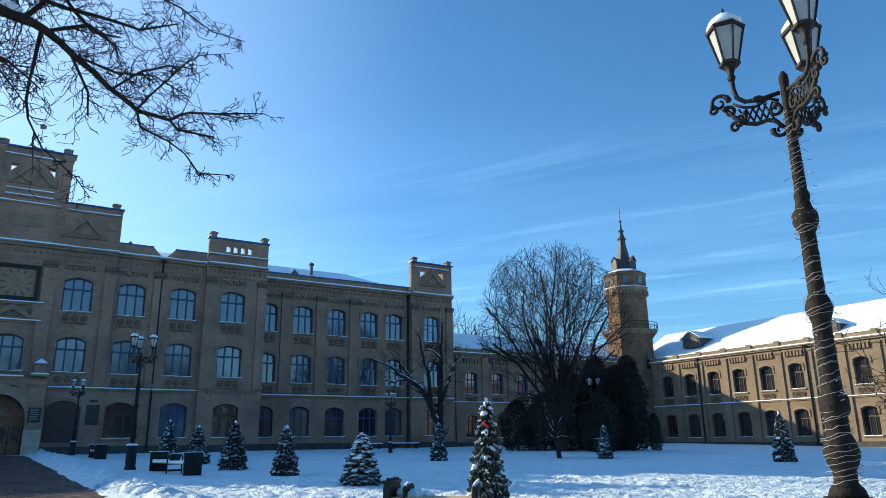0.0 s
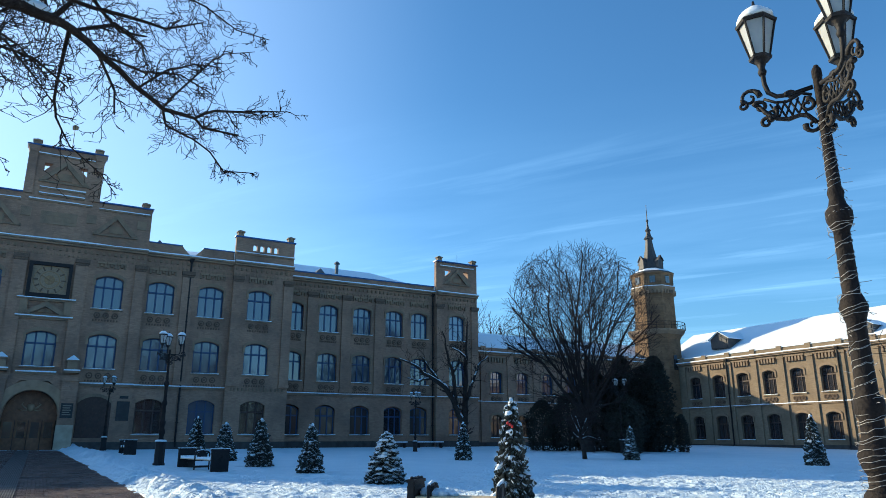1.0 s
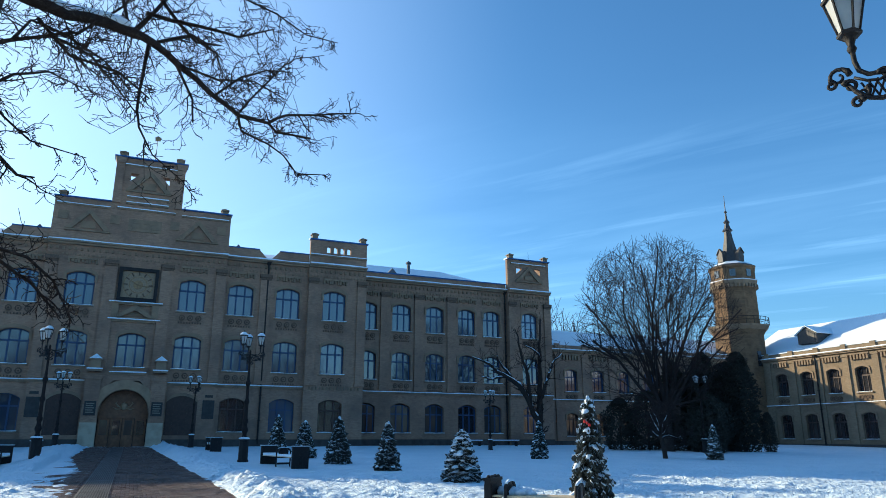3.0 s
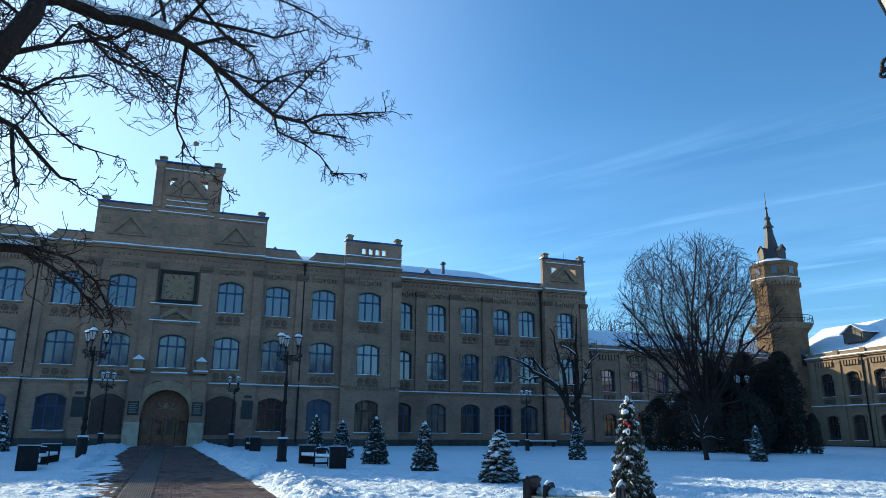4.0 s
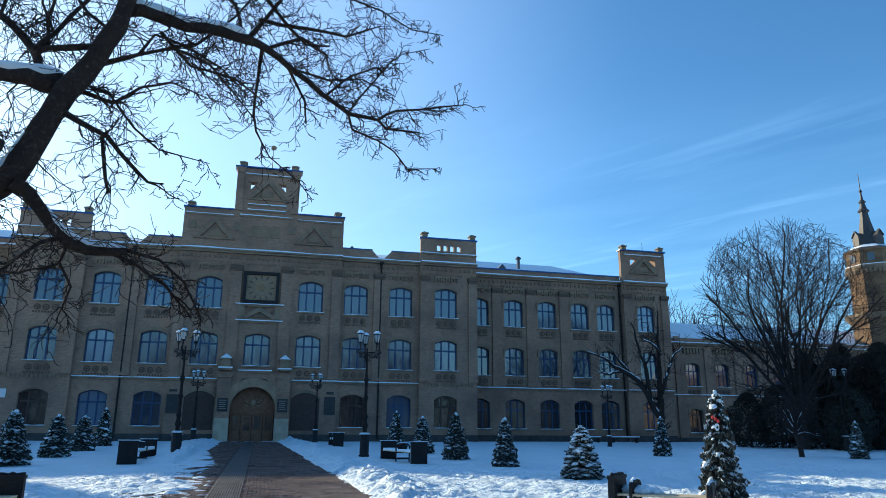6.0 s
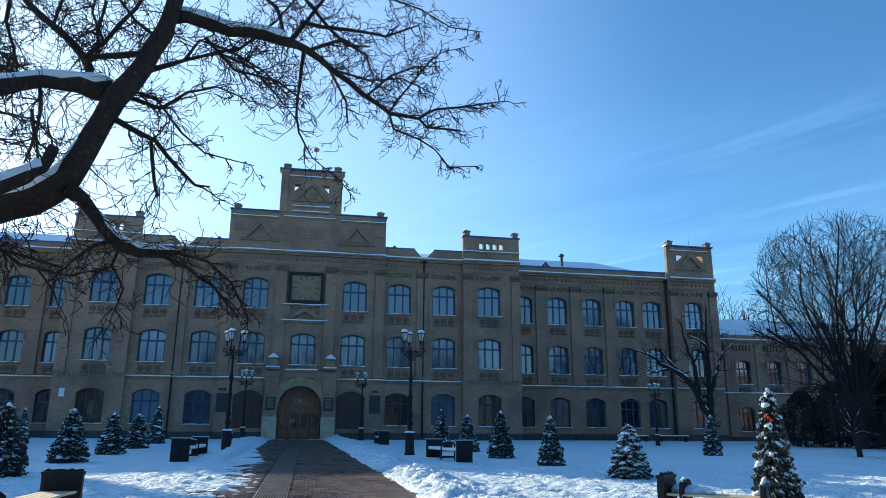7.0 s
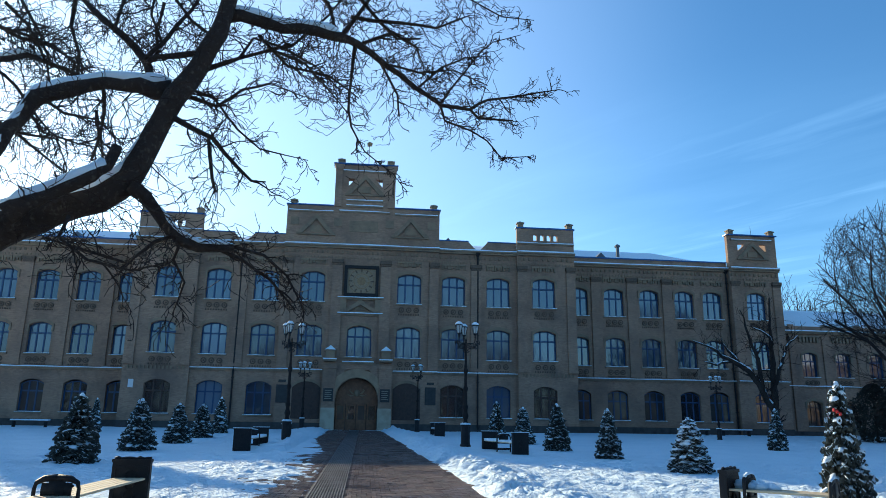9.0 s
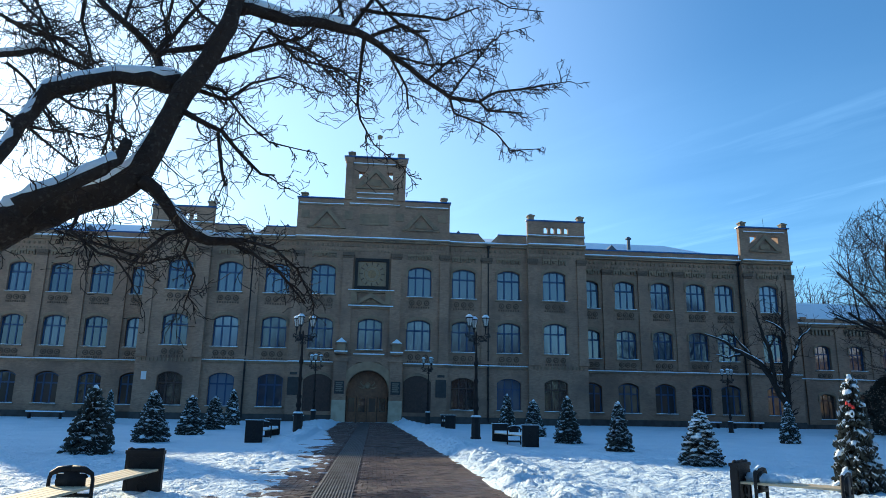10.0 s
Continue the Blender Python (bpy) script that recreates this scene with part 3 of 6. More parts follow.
def merlon(parent, x, y, z, w=0.6):
    s = Shape()
    s.box(x - w * 0.42, x + w * 0.42, y - w * 0.42, y + w * 0.42, z, z + 0.32)
    s.box(x - w * 0.55, x + w * 0.55, y - w * 0.55, y + w * 0.55, z + 0.32, z + 0.42)
    s.add([(x - w * 0.5, y - w * 0.5, z + 0.42), (x + w * 0.5, y - w * 0.5, z + 0.42), (x + w * 0.5, y + w * 0.5, z + 0.42), (x - w * 0.5, y + w * 0.5, z + 0.42), (x, y, z + 0.6)],
          [(0, 1, 4), (1, 2, 4), (2, 3, 4), (3, 0, 4)])
    part("merlon", s, TRIM, parent)


def pipe(parent, x, y, z0, z1):
    s = Shape()
    s.tube([(x, y - 0.14, z0 + 0.5), (x, y - 0.14, z1)], [0.075, 0.075], 8)
    s.tube([(x, y - 0.14, z0 + 0.5), (x, y - 0.35, z0 + 0.2)], [0.075, 0.075], 8)
    s.add([(x - 0.2, y - 0.34, z1 + 0.3), (x + 0.2, y - 0.34, z1 + 0.3), (x + 0.2, y - 0.02, z1 + 0.3), (x - 0.2, y - 0.02, z1 + 0.3),
           (x - 0.09, y - 0.22, z1), (x + 0.09, y - 0.22, z1), (x + 0.09, y - 0.06, z1), (x - 0.09, y - 0.06, z1)],
          [(0, 4, 5, 1), (1, 5, 6, 2), (2, 6, 7, 3), (3, 7, 4, 0), (0, 1, 2, 3)])
    for z in range(int(z0) + 2, int(z1), 2):
        s.box(x - 0.1, x + 0.1, y - 0.24, y, z, z + 0.05)
    part("drainpipe", s, IRON, parent, "dark drainpipe with a hopper")


MAIN = thing("main_building", (-0.63, 60.0, 0.9), "three-storey yellow brick palace with stepped gable and snowy ledges, in shade", "building")
KIT = window_kit(2.06, 2.64, 0.32, FRAME, GLASS)
KIT_R = window_kit(1.92, 2.64, 0.30, FRAME, GLASS)
KIT_DIM = window_kit(2.06, 2.72, 0.36, FRAME_BROWN, GLASS_DIM)
KIT_F1 = window_kit(2.06, 2.72, 0.36, FRAME, GLASS)
KIT_R1 = window_kit(1.92, 2.60, 0.34, FRAME, GLASS_DIM)
FRIEZE, FRIEZE_R = frieze_mesh(1.9), frieze_mesh(1.7)
CORBEL = corbel_mesh(2.0)
HOOD, HOOD_R = hood_mesh(2.06, 0.32), hood_mesh(1.92, 0.30)
Z1, Z2, Z3 = 1.1, 5.9, 10.5


def front(x0, x1, y, bays, w, kits, top, dark=(), skip3=(), skip1=()):
    """One stretch of the three-storey front with all its windows and dressings."""
    hood, fr = (HOOD, FRIEZE) if w > 2 else (HOOD_R, FRIEZE_R)
    holes = []
    for b in bays:
        if b not in skip1:
            holes.append(arch(b, w, Z1, Z1 + 2.7, 0.36))
        holes.append(arch(b, w, Z2, Z2 + 2.64, 0.32))
        if b not in skip3:
            holes.append(arch(b, w, Z3, Z3 + 2.64, 0.32))
    if skip1:
        holes.append(dict(a=-1.75, b=1.75, bot=lambda x: 0.0, top=lambda x: 2.45 + math.sqrt(max(1.75 ** 2 - x * x, 0)), n=18))
    s = Shape()
    wall(s, x0, x1, 0, top, holes, y, 0.45)
    part("wall", s, BRICK, MAIN)
    a = x0
    for cut in ([(-1.75, 1.75)] if skip1 else []) + [(x1, x1)]:
        part("plinth", Shape().box(a, cut[0], y - 0.12, y, -0.6, 0.55), PLINTH, MAIN, "dark granite plinth")
        a = cut[1]
    for b in bays:
        if b not in skip1:
            put_window(kits[3] if b in dark else kits[0], MAIN, b, y, Z1)
        put_window(kits[1], MAIN, b, y, Z2)
        for z in [Z2] + ([Z3] if b not in skip3 else []):
            ob = part("window_hood", hood, None, MAIN)
            ob.location = (b, y, z + 2.64 + 0.0)
            ob = part("frieze", fr, None, MAIN, "row of terracotta rings")
            ob.location = (b, y, z - 0.95)
        if b not in skip3:
            put_window(kits[2], MAIN, b, y, Z3)
            ob = part("corbel", CORBEL, None, MAIN)
            ob.location = (b, y, 13.75)
    # pilaster strips between the bays
    edges = [x0 + 0.4] + [(a + b) / 2 for a, b in zip(bays, bays[1:])] + [x1 - 0.4]
    for k, x in enumerate(edges):
        p = Shape()
        hw = 0.4 if k in (0, len(edges) - 1) else 0.45
        if any(abs(x - b) < hw + w / 2 + 0.1 for b in bays):
            continue
        p.box(x - hw, x + hw, y - 0.18, y, 5.1, 13.9).box(x - hw - 0.05, x + hw + 0.05, y - 0.24, y, 4.95, 5.2)
        pl = part("pilaster", p, BRICK, MAIN)
        part("capital", Shape().box(x - hw - 0.06, x + hw + 0.06, y - 0.34, y, 13.9, 14.2).box(x - hw, x + hw, y - 0.26, y, 13.72, 13.898), ORNAMENT, pl, "dark moulded capital")
    put_teeth(MAIN, x0, x1, y, 14.75)
    put_teeth(MAIN, x0, x1, y, 14.35, 0.3, (0.1, 0.08, 0.14))
    put_ledge(MAIN, x0, x1, y, 15.35, 0.42, 0.3)


KITS = (KIT_F1, KIT, KIT, KIT_DIM)
KITS_R = (KIT_R1, KIT_R, KIT_R, KIT_R1)
front(-6.65, 6.65, -0.3, [-4.12, 0.0, 4.12], 2.06, KITS, 15.5, skip3=(0.0,), skip1=(0.0, -4.12, 4.12))
for e in (-1, 1):
    lo, hi = sorted((6.65 * e, 13.6 * e))
    front(lo, hi, 0.0, sorted((8.0 * e, 11.95 * e)), 2.06, KITS, 15.5, dark=(8.0 * e,) if e > 0 else ())
    lo, hi = sorted((13.6 * e, 18.78 * e))
    front(lo, hi, -0.4, [15.95 * e], 2.06, KITS, 15.5, dark=(15.95 * e,))
    lo, hi = sorted((18.78 * e, 34.9 * e))
    front(lo, hi, 3.0, sorted(e * v for v in (20.05, 23.5, 26.95, 30.4, 33.2)), 1.92, KITS_R, 15.3)
front(34.9, 39.85, 2.5, [37.35], 1.92, KITS_R, 15.5)
front(-39.85, -34.9, 2.5, [-37.35], 1.92, KITS_R, 15.5)

# string courses over the ground floor, broken at the pilasters
for x0, x1, y in ((-6.65, -2.9, -0.3), (2.9, 6.65, -0.3), (6.65, 13.6, 0), (-13.6, -6.65, 0), (18.78, 34.9, 3.0), (-34.9, -18.78, 3.0), (34.9, 39.85, 2.5)):
    put_ledge(MAIN, x0, x1, y, 4.72, 0.2, 0.2)
for e in (-1, 1):
    put_teeth(MAIN, *sorted((13.9 * e, 18.5 * e)), -0.4, 4.6, 0.3, (0.12, 0.1, 0.25))


def box_part(name, parent, mat, *b, label=""):
    return part(name, Shape().box(*b), mat, parent, label)


# returns, ends, back and the floors that close the block
for e in (-1, 1):
    a, b = sorted((18.78 * e, 18.38 * e))
    box_part("return_wall", MAIN, BRICK, a, b, -0.398, 4.0, 0, 15.5)
    a, b = sorted((6.65 * e, 6.35 * e))
    box_part("return_wall", MAIN, BRICK, a, b, -0.298, 0.3, 0, 15.5)
    a, b = sorted((13.6 * e, 13.9 * e))
    box_part("return_wall", MAIN, BRICK, a, b, -0.398, 0.3, 0, 15.5)
box_part("return_wall", MAIN, BRICK, 34.9, 35.2, 2.502, 3.4, 0, 15.5)
box_part("end_wall", MAIN, BRICK, 39.45, 39.85, 2.502, 16, 0, 16.0)
box_part("end_wall", MAIN, BRICK, -39.85, -39.45, 2.502, 16, 0, 16.0)
box_part("back_wall", MAIN, BRICK, -39.85, 39.85, 15.6, 16.0, 0, 15.3)

# parapets over the eaves: gaps at the drainpipes show the roof behind
for e in (-1, 1):
    for a, b, y in ((6.65, 9.3, 0.0), (11.0, 13.6, 0.0)):
        lo, hi = sorted((a * e, b * e))
        s = Shape()
        inner = 9.3 * e if a < 9 else 11.0 * e
        outer = 6.65 * e if a < 9 else 13.6 * e
        pts = sorted([(outer, 15.5), (inner + (0.8 if (10.15 * e - inner) > 0 else -0.8), 15.5)])
        (xa, _), (xb, _) = pts
        if xa == outer:
            s.prism([(xa, 15.5), (xb, 15.5), (inner, 16.35), (xa, 16.35)], 0.0, 0.35)
        else:
            s.prism([(xa, 15.5), (xb, 15.5), (xb, 16.35), (inner, 16.35)], 0.0, 0.35)
        part("parapet", s, BRICK, MAIN)
        lo, hi = sorted((outer, inner))
        part("parapet_coping", Shape().box(lo, hi, -0.06, 0.42, 16.352, 16.44), FLASHING, MAIN, "dark blue metal coping")
    lo, hi = sorted((18.78 * e, 34.9 * e))
    box_part("parapet", MAIN, BRICK, lo, hi, 3.0, 3.35, 15.3, 16.05)
    part("parapet_coping", Shape().box(lo, hi, 2.9, 3.45, 16.052, 16.16), FLASHING, MAIN, "dark blue metal coping")
    # the pierced attic over the pavilion
    lo, hi = sorted((13.6 * e, 18.78 * e))
    mid = (lo + hi) / 2
    s = Shape()
    wall(s, lo, hi, 15.5, 17.7, [arch(mid + k * 0.62, 0.36, 16.62, 17.2, 0.17) for k in (-1.5, -0.5, 0.5, 1.5)], -0.4, 0.35, True)
    part("attic_wall", s, BRICK, MAIN)
    part("attic_coping", Shape().box(lo - 0.1, hi + 0.1, -0.5, 0.05, 17.702, 17.82), FLASHING, MAIN)
    put_ledge(MAIN, lo, hi, -0.4, 16.3, 0.16, 0.14)
    a, b = sorted((18.43 * e, 18.78 * e))
    box_part("attic_return", MAIN, BRICK, a, b, -0.05, 2.2, 15.5, 17.7)
    for x in (lo + 0.35, hi - 0.35):
        merlon(MAIN, x, -0.2, 17.82)
    merlon(MAIN, 18.5 * e, 1.9, 17.7)

# the stepped gable and its tower
s = Shape()
wall(s, -6.65, 6.65, 15.5, 19.0, [], -0.3, 0.9, True)
part("gable_wall", s, BRICK, MAIN)
for a, b in ((-6.75, -2.66), (2.66, 6.75)):
    part("gable_coping", Shape().box(a, b, -0.45, 0.65, 19.002, 19.1), FLASHING, MAIN)
put_ledge(MAIN, -6.5, -2.7, -0.3, 18.45, 0.12, 0.14)
put_ledge(MAIN, 2.7, 6.5, -0.3, 18.45, 0.12, 0.14)
put_ledge(MAIN, -2.2, 2.2, -0.3, 18.55, 0.14, 0.14)
hl = dict(a=-1.5, b=-0.88, bot=lambda x: 20.92 + 1.15 * (x + 1.5), top=lambda x: 21.64, n=3)
hr = dict(a=0.88, b=1.5, bot=lambda x: 20.92 + 1.15 * (1.5 - x), top=lambda x: 21.64, n=3)
s = Shape()
wall(s, -2.65, 2.65, 19.0, 22.9, [hl, hr], -0.35, 0.8, True)
part("tower_wall", s, BRICK, MAIN)
for e in (-1, 1):
    s = Shape()
    s.box(e * 2.35 - 0.3, e * 2.35 + 0.3, -0.47, 0.0, 19.0, 22.4)
    s.prism([(e * 2.35 - 0.3, 22.4), (e * 2.35 + 0.3, 22.4), (e * 2.35 + 0.45, 22.9), (e * 2.35 - 0.45, 22.9)], -0.55, 0.5)
    part("tower_buttress", s, BRICK, MAIN)
part("tower_coping", Shape().box(-2.85, 2.85, -0.6, 0.6, 22.902, 23.0), FLASHING, MAIN)
put_ledge(MAIN, -2.0, 2.0, -0.35, 22.3, 0.1, 0.12)
put_ledge(MAIN, -1.6, 1.6, -0.35, 19.55, 0.12, 0.14)
put_ledge(MAIN, -1.6, 1.6, -0.35, 19.05, 0.16, 0.14)
for x, y, z in ((-2.2, -0.1, 23.0), (2.2, -0.1, 23.0), (-6.15, 0.1, 19.1), (6.15, 0.1, 19.1)):
    merlon(MAIN, x, y, z)


def gable(parent, cx, y, z, hw, h, t=0.24, band=0.36):
    """A raised brick gable: a raking band and a sunk field."""
    s = Shape()
    s.prism([(cx - hw, z), (cx - hw + band * 1.4, z), (cx, z + h - band * 1.2), (cx, z + h)], y - t, y)
    s.prism([(cx + hw - band * 1.4, z), (cx + hw, z), (cx, z + h), (cx, z + h - band * 1.2)], y - t, y)
    s.box(cx - hw, cx + hw, y - t * 0.8, y, z - 0.12, z)
    s.box(cx - hw * 0.3, cx + hw * 0.3, y - 0.07, y, z + 0.15, z + h * 0.42)
    part("gable_moulding", s, TRIM, parent)


gable(MAIN, 0, -0.35, 20.15, 1.75, 1.8)
gable(MAIN, -4.1, -0.3, 16.45, 1.65, 1.75)
gable(MAIN, 4.1, -0.3, 16.45, 1.65, 1.75)
# the inscription field, worn beyond reading
s = Shape().box(-1.25, 1.25, -0.36, -0.3, 16.75, 17.75)
f = part("inscription_panel", s, TRIM, MAIN)
s = Shape()
for z, n in ((17.4, 7), (17.0, 9)):
    for k in range(n):
        s.box((k - n / 2) * 0.24 + 0.02, (k - n / 2) * 0.24 + 0.2, -0.385, -0.36, z, z + 0.24)
tagged(part("lettering", s, TRIM, f), kind="stuff")
for cx in (-4.1, 4.1):
    for k in (-1, 1):
        part("sunk_panel", Shape().box(cx + k * 1.85 - 0.35, cx + k * 1.85 + 0.35, -0.36, -0.3, 17.2, 17.9), TRIM, MAIN)
# flagpole on the tower
pole = part("flagpole", Shape().tube([(0.2, 0.2, 22.9), (0.2, 0.2, 25.4)], [0.035, 0.02], 6), IRON, MAIN)
part("vane", Shape().prism([(0.02, 24.95), (0.42, 25.0), (0.48, 25.3), (0.2, 25.45), (-0.02, 25.3)], 0.19, 0.21), GOLD, pole, "dull gilt weather vane")
part("aerial", Shape().tube([(38.4, 4.0, 16.0), (38.3, 4.0, 20.2)], [0.03, 0.015], 5), IRON, MAIN)

# the clock under its hood
clock = part("clock", Shape().box(-1.45, 1.45, -0.62, -0.3, 11.05, 11.3).box(-1.45, 1.45, -0.62, -0.3, 13.45, 13.7).box(-1.45, -1.2, -0.62, -0.3, 11.3, 13.45).box(1.2, 1.45, -0.62, -0.3, 11.3, 13.45), IRON, MAIN, "dark square clock frame")
part("dial", Shape().box(-1.2, 1.2, -0.40, -0.32, 11.3, 13.45), DIAL, clock)
s = Shape()
for k in range(12):
    a = 2 * math.pi * k / 12
    c, q = math.cos(a), math.sin(a)
    s.box(-0.05, 0.05, -0.44, -0.405, -0.15, 0.15, Matrix.Translation((0.92 * c, 0, 12.37 + 0.92 * q)) @ Matrix.Rotation(math.pi / 2 - a, 4, "Y"))
tagged(part("hour_ring", s, ORNAMENT, clock), kind="stuff")
s = Shape()
n = 20
for r0, r1 in ((0.62, 0.68), (1.04, 1.1), (0.0, 0.36)):
    ring = [(r * math.cos(2 * math.pi * i / n), y, 12.37 + r * math.sin(2 * math.pi * i / n)) for r, y in ((r0, -0.43), (r1, -0.43), (r1, -0.4)) for i in range(n)]
    s.add(ring, [(i, (i + 1) % n, n + (i + 1) % n, n + i) for i in range(n)] + [(n + i, n + (i + 1) % n, 2 * n + (i + 1) % n, 2 * n + i) for i in range(n)])
part("dial_ring", s, GOLD, clock, "dull gilt rings")
s = Shape().box(-0.03, 0.03, -0.47, -0.445, -0.1, 0.6, Matrix.Translation((0, 0, 12.37)) @ Matrix.Rotation(radians(-60), 4, "Y"))
s.box(-0.025, 0.025, -0.49, -0.47, -0.1, 0.85, Matrix.Translation((0, 0, 12.37)) @ Matrix.Rotation(radians(100), 4, "Y"))
part("clock_pointer", s, GOLD, clock)
put_ledge(MAIN, -1.95, 1.95, -0.3, 10.85, 0.3, 0.2)
gable(MAIN, 0, -0.3, 9.75, 1.5, 1.0, 0.3)
put_ledge(MAIN, -1.9, 1.9, -0.3, 9.5, 0.26, 0.2)
for k in (-1, 1):
    s = Shape().prism([(k * 1.45 - 0.25, 9.6), (k * 1.45 + 0.25, 9.6), (k * 1.45 + 0.25, 10.8), (k * 1.45 - 0.25, 10.8)], -0.52, -0.3)
    part("clock_bracket", s, TRIM, MAIN)

# the entrance: arch, piers with little roofed turrets, doors
s = Shape()
n = 18
for i in range(n):
    a0, a1 = math.pi * i / n, math.pi * (i + 1) / n
    q = []
    for y in (-0.75, -0.3):
        for r in (1.77, 2.45):
            q += [(r * math.cos(a0), y, 2.45 + r * math.sin(a0)), (r * math.cos(a1), y, 2.45 + r * math.sin(a1))]
    s.add(q, [(0, 2, 3, 1), (0, 1, 5, 4), (2, 6, 7, 3)])
part("archivolt", s, ARCH_STONE, MAIN, "pale moulded arch")
box_part("entrance_entablature", MAIN, BRICK, -2.9, 2.9, -0.7, -0.302, 4.85, 5.35)
put_ledge(MAIN, -1.3, 1.3, -0.7, 5.4, 0.15, 0.2)
for e in (-1, 1):
    s = Shape()
    s.prism([(e * 1.75, 4.1), (e * 2.9, 4.1), (e * 2.9, 4.85), (e * 0.9, 4.85)][::e], -0.68, -0.302)
    part("spandrel", s, BRICK, MAIN)
for e in (-1, 1):
    c = 2.3 * e
    pier = part("entrance_pier", Shape().box(c - 0.52, c + 0.52, -0.85, -0.3, 1.75, 4.9).box(c - 0.6, c + 0.6, -0.95, -0.3, 4.9, 5.15), BRICK, MAIN)
    part("pier_base", Shape().box(c - 0.56, c + 0.56, -0.92, -0.3, -0.3, 1.75), PALE, pier, "pale rendered base")
    part("plaque", Shape().box(c - 0.4, c + 0.4, -0.89, -0.852, 2.25, 3.3), SIGN, pier, "dark plaque, worn lettering")
    s = Shape()
    for r in range(5):
        s.box(c - 0.28, c + 0.28 - 0.08 * (r % 2), -0.9, -0.892, 2.45 + 0.16 * r, 2.52 + 0.16 * r)
    tagged(part("lettering", s, SIGN_INK, pier), kind="stuff")
    turret = part("turret", Shape().box(c - 0.5, c + 0.5, -0.95, -0.2, 5.5, 5.65).box(c - 0.36, c + 0.36, -0.85, -0.3, 5.65, 6.35).box(c - 0.46, c + 0.46, -0.95, -0.2, 6.35, 6.45), TRIM, MAIN)
    s = Shape().add([(c - 0.45, -0.95, 6.452), (c + 0.45, -0.95, 6.452), (c + 0.45, -0.2, 6.452), (c - 0.45, -0.2, 6.452), (c, -0.58, 6.85)], [(0, 1, 4), (1, 2, 4), (2, 3, 4), (3, 0, 4)])
    part("turret_roof", s, SNOW_TOP, turret, "snow-covered pyramid roof")
    part("turret_snow", Shape().box(c - 0.55, c + 0.55, -1.0, -0.86, 5.652, 5.75), SNOW_TOP, turret)
    # boarded side doors beside the entrance
    x = 4.12 * e
    o = arch(x, 2.3, 0.85, 3.85, 0.5)
    s = Shape()
    nn = 10
    xs = [o["a"] + 2.3 * i / nn for i in range(nn + 1)]
    for a, b in zip(xs, xs[1:]):
        s.add([(a, -0.33, 0.85), (b, -0.33, 0.85), (b, -0.33, o["top"](b)), (a, -0.33, o["top"](a))], [(0, 1, 2, 3)])
    nd = part("niche_door", s, DARK_WOOD, MAIN, "dark stained boarded niche")
    for k in range(5):
        part("batten", Shape().box(x - 1.1 + k * 0.5, x - 1.02 + k * 0.5, -0.37, -0.332, 0.9, 3.3), DARK_WOOD, nd)
    part("rail", Shape().box(x - 1.15, x + 1.15, -0.385, -0.372, 2.6, 2.7), DARK_WOOD, nd)
    s = Shape()
    for a, b in zip(xs, xs[1:]):
        s.add([(a, -0.42, o["top"](a)), (b, -0.42, o["top"](b)), (b, -0.42, o["top"](b) + 0.22), (a, -0.42, o["top"](a) + 0.22), (a, -0.3, o["top"](a)), (b, -0.3, o["top"](b))], [(0, 1, 2, 3), (0, 4, 5, 1)])
    part("niche_hood", s, TRIM, MAIN)
    sign = part("plaque", Shape().box(6.1 * e - 0.45, 6.1 * e + 0.45, -0.36, -0.302, 2.1, 3.55).box(6.1 * e - 0.3, 6.1 * e + 0.3, -0.36, -0.302, 3.75, 3.95), SIGN, MAIN, "dark memorial plaque")
# doors
part("door_reveal", Shape().box(-1.75, 1.75, 0.5, 0.6, 0, 4.25), DARK_WOOD, MAIN)
for k in range(4):
    x = -1.7 + k * 0.86
    d = part("door_leaf", Shape().box(x, x + 0.80, 0.32, 0.42, 0.0, 2.1).box(x + 0.12, x + 0.68, 0.29, 0.32, 0.1, 0.65), DOOR_WOOD, MAIN, "brown panelled door leaf")
    part("door_pane", Shape().box(x + 0.14, x + 0.66, 0.305, 0.318, 0.85, 1.95), GLASS_DIM, d)
    part("door_handle", Shape().tube([(x + 0.72, 0.27, 0.9), (x + 0.72, 0.27, 1.3)], [0.02, 0.02], 6), GOLD, d)
part("door_transom", Shape().box(-1.75, 1.75, 0.24, 0.42, 2.1, 2.35), DOOR_WOOD, MAIN)
s = Shape()
arc = [(1.74 * math.cos(math.pi * i / 20), 2.352 + 1.84 * math.sin(math.pi * i / 20)) for i in range(21)]
s.prism(arc, 0.36, 0.44)
tym = part("tympanum", s, DOOR_WOOD, MAIN, "brown boarded arch head with a carved crest")
s = Shape()
for r0, r1 in ((1.56, 1.74), (0.98, 1.04)):
    for i in range(18):
        a0, a1 = math.pi * i / 18, math.pi * (i + 1) / 18
        q = [(r * math.cos(a), y, 2.36 + r * math.sin(a)) for y in (0.31, 0.358) for r in (r0, r1) for a in (a0, a1)]
        s.add(q, [(0, 2, 3, 1), (0, 1, 5, 4), (2, 6, 7, 3)])
part("arch_rail", s, DOOR_WOOD, tym)
s = Shape().lathe([(0.02, -0.28), (0.2, -0.16), (0.27, 0.05), (0.2, 0.22), (0.03, 0.3)], 10, (0, 0.33, 2.98))
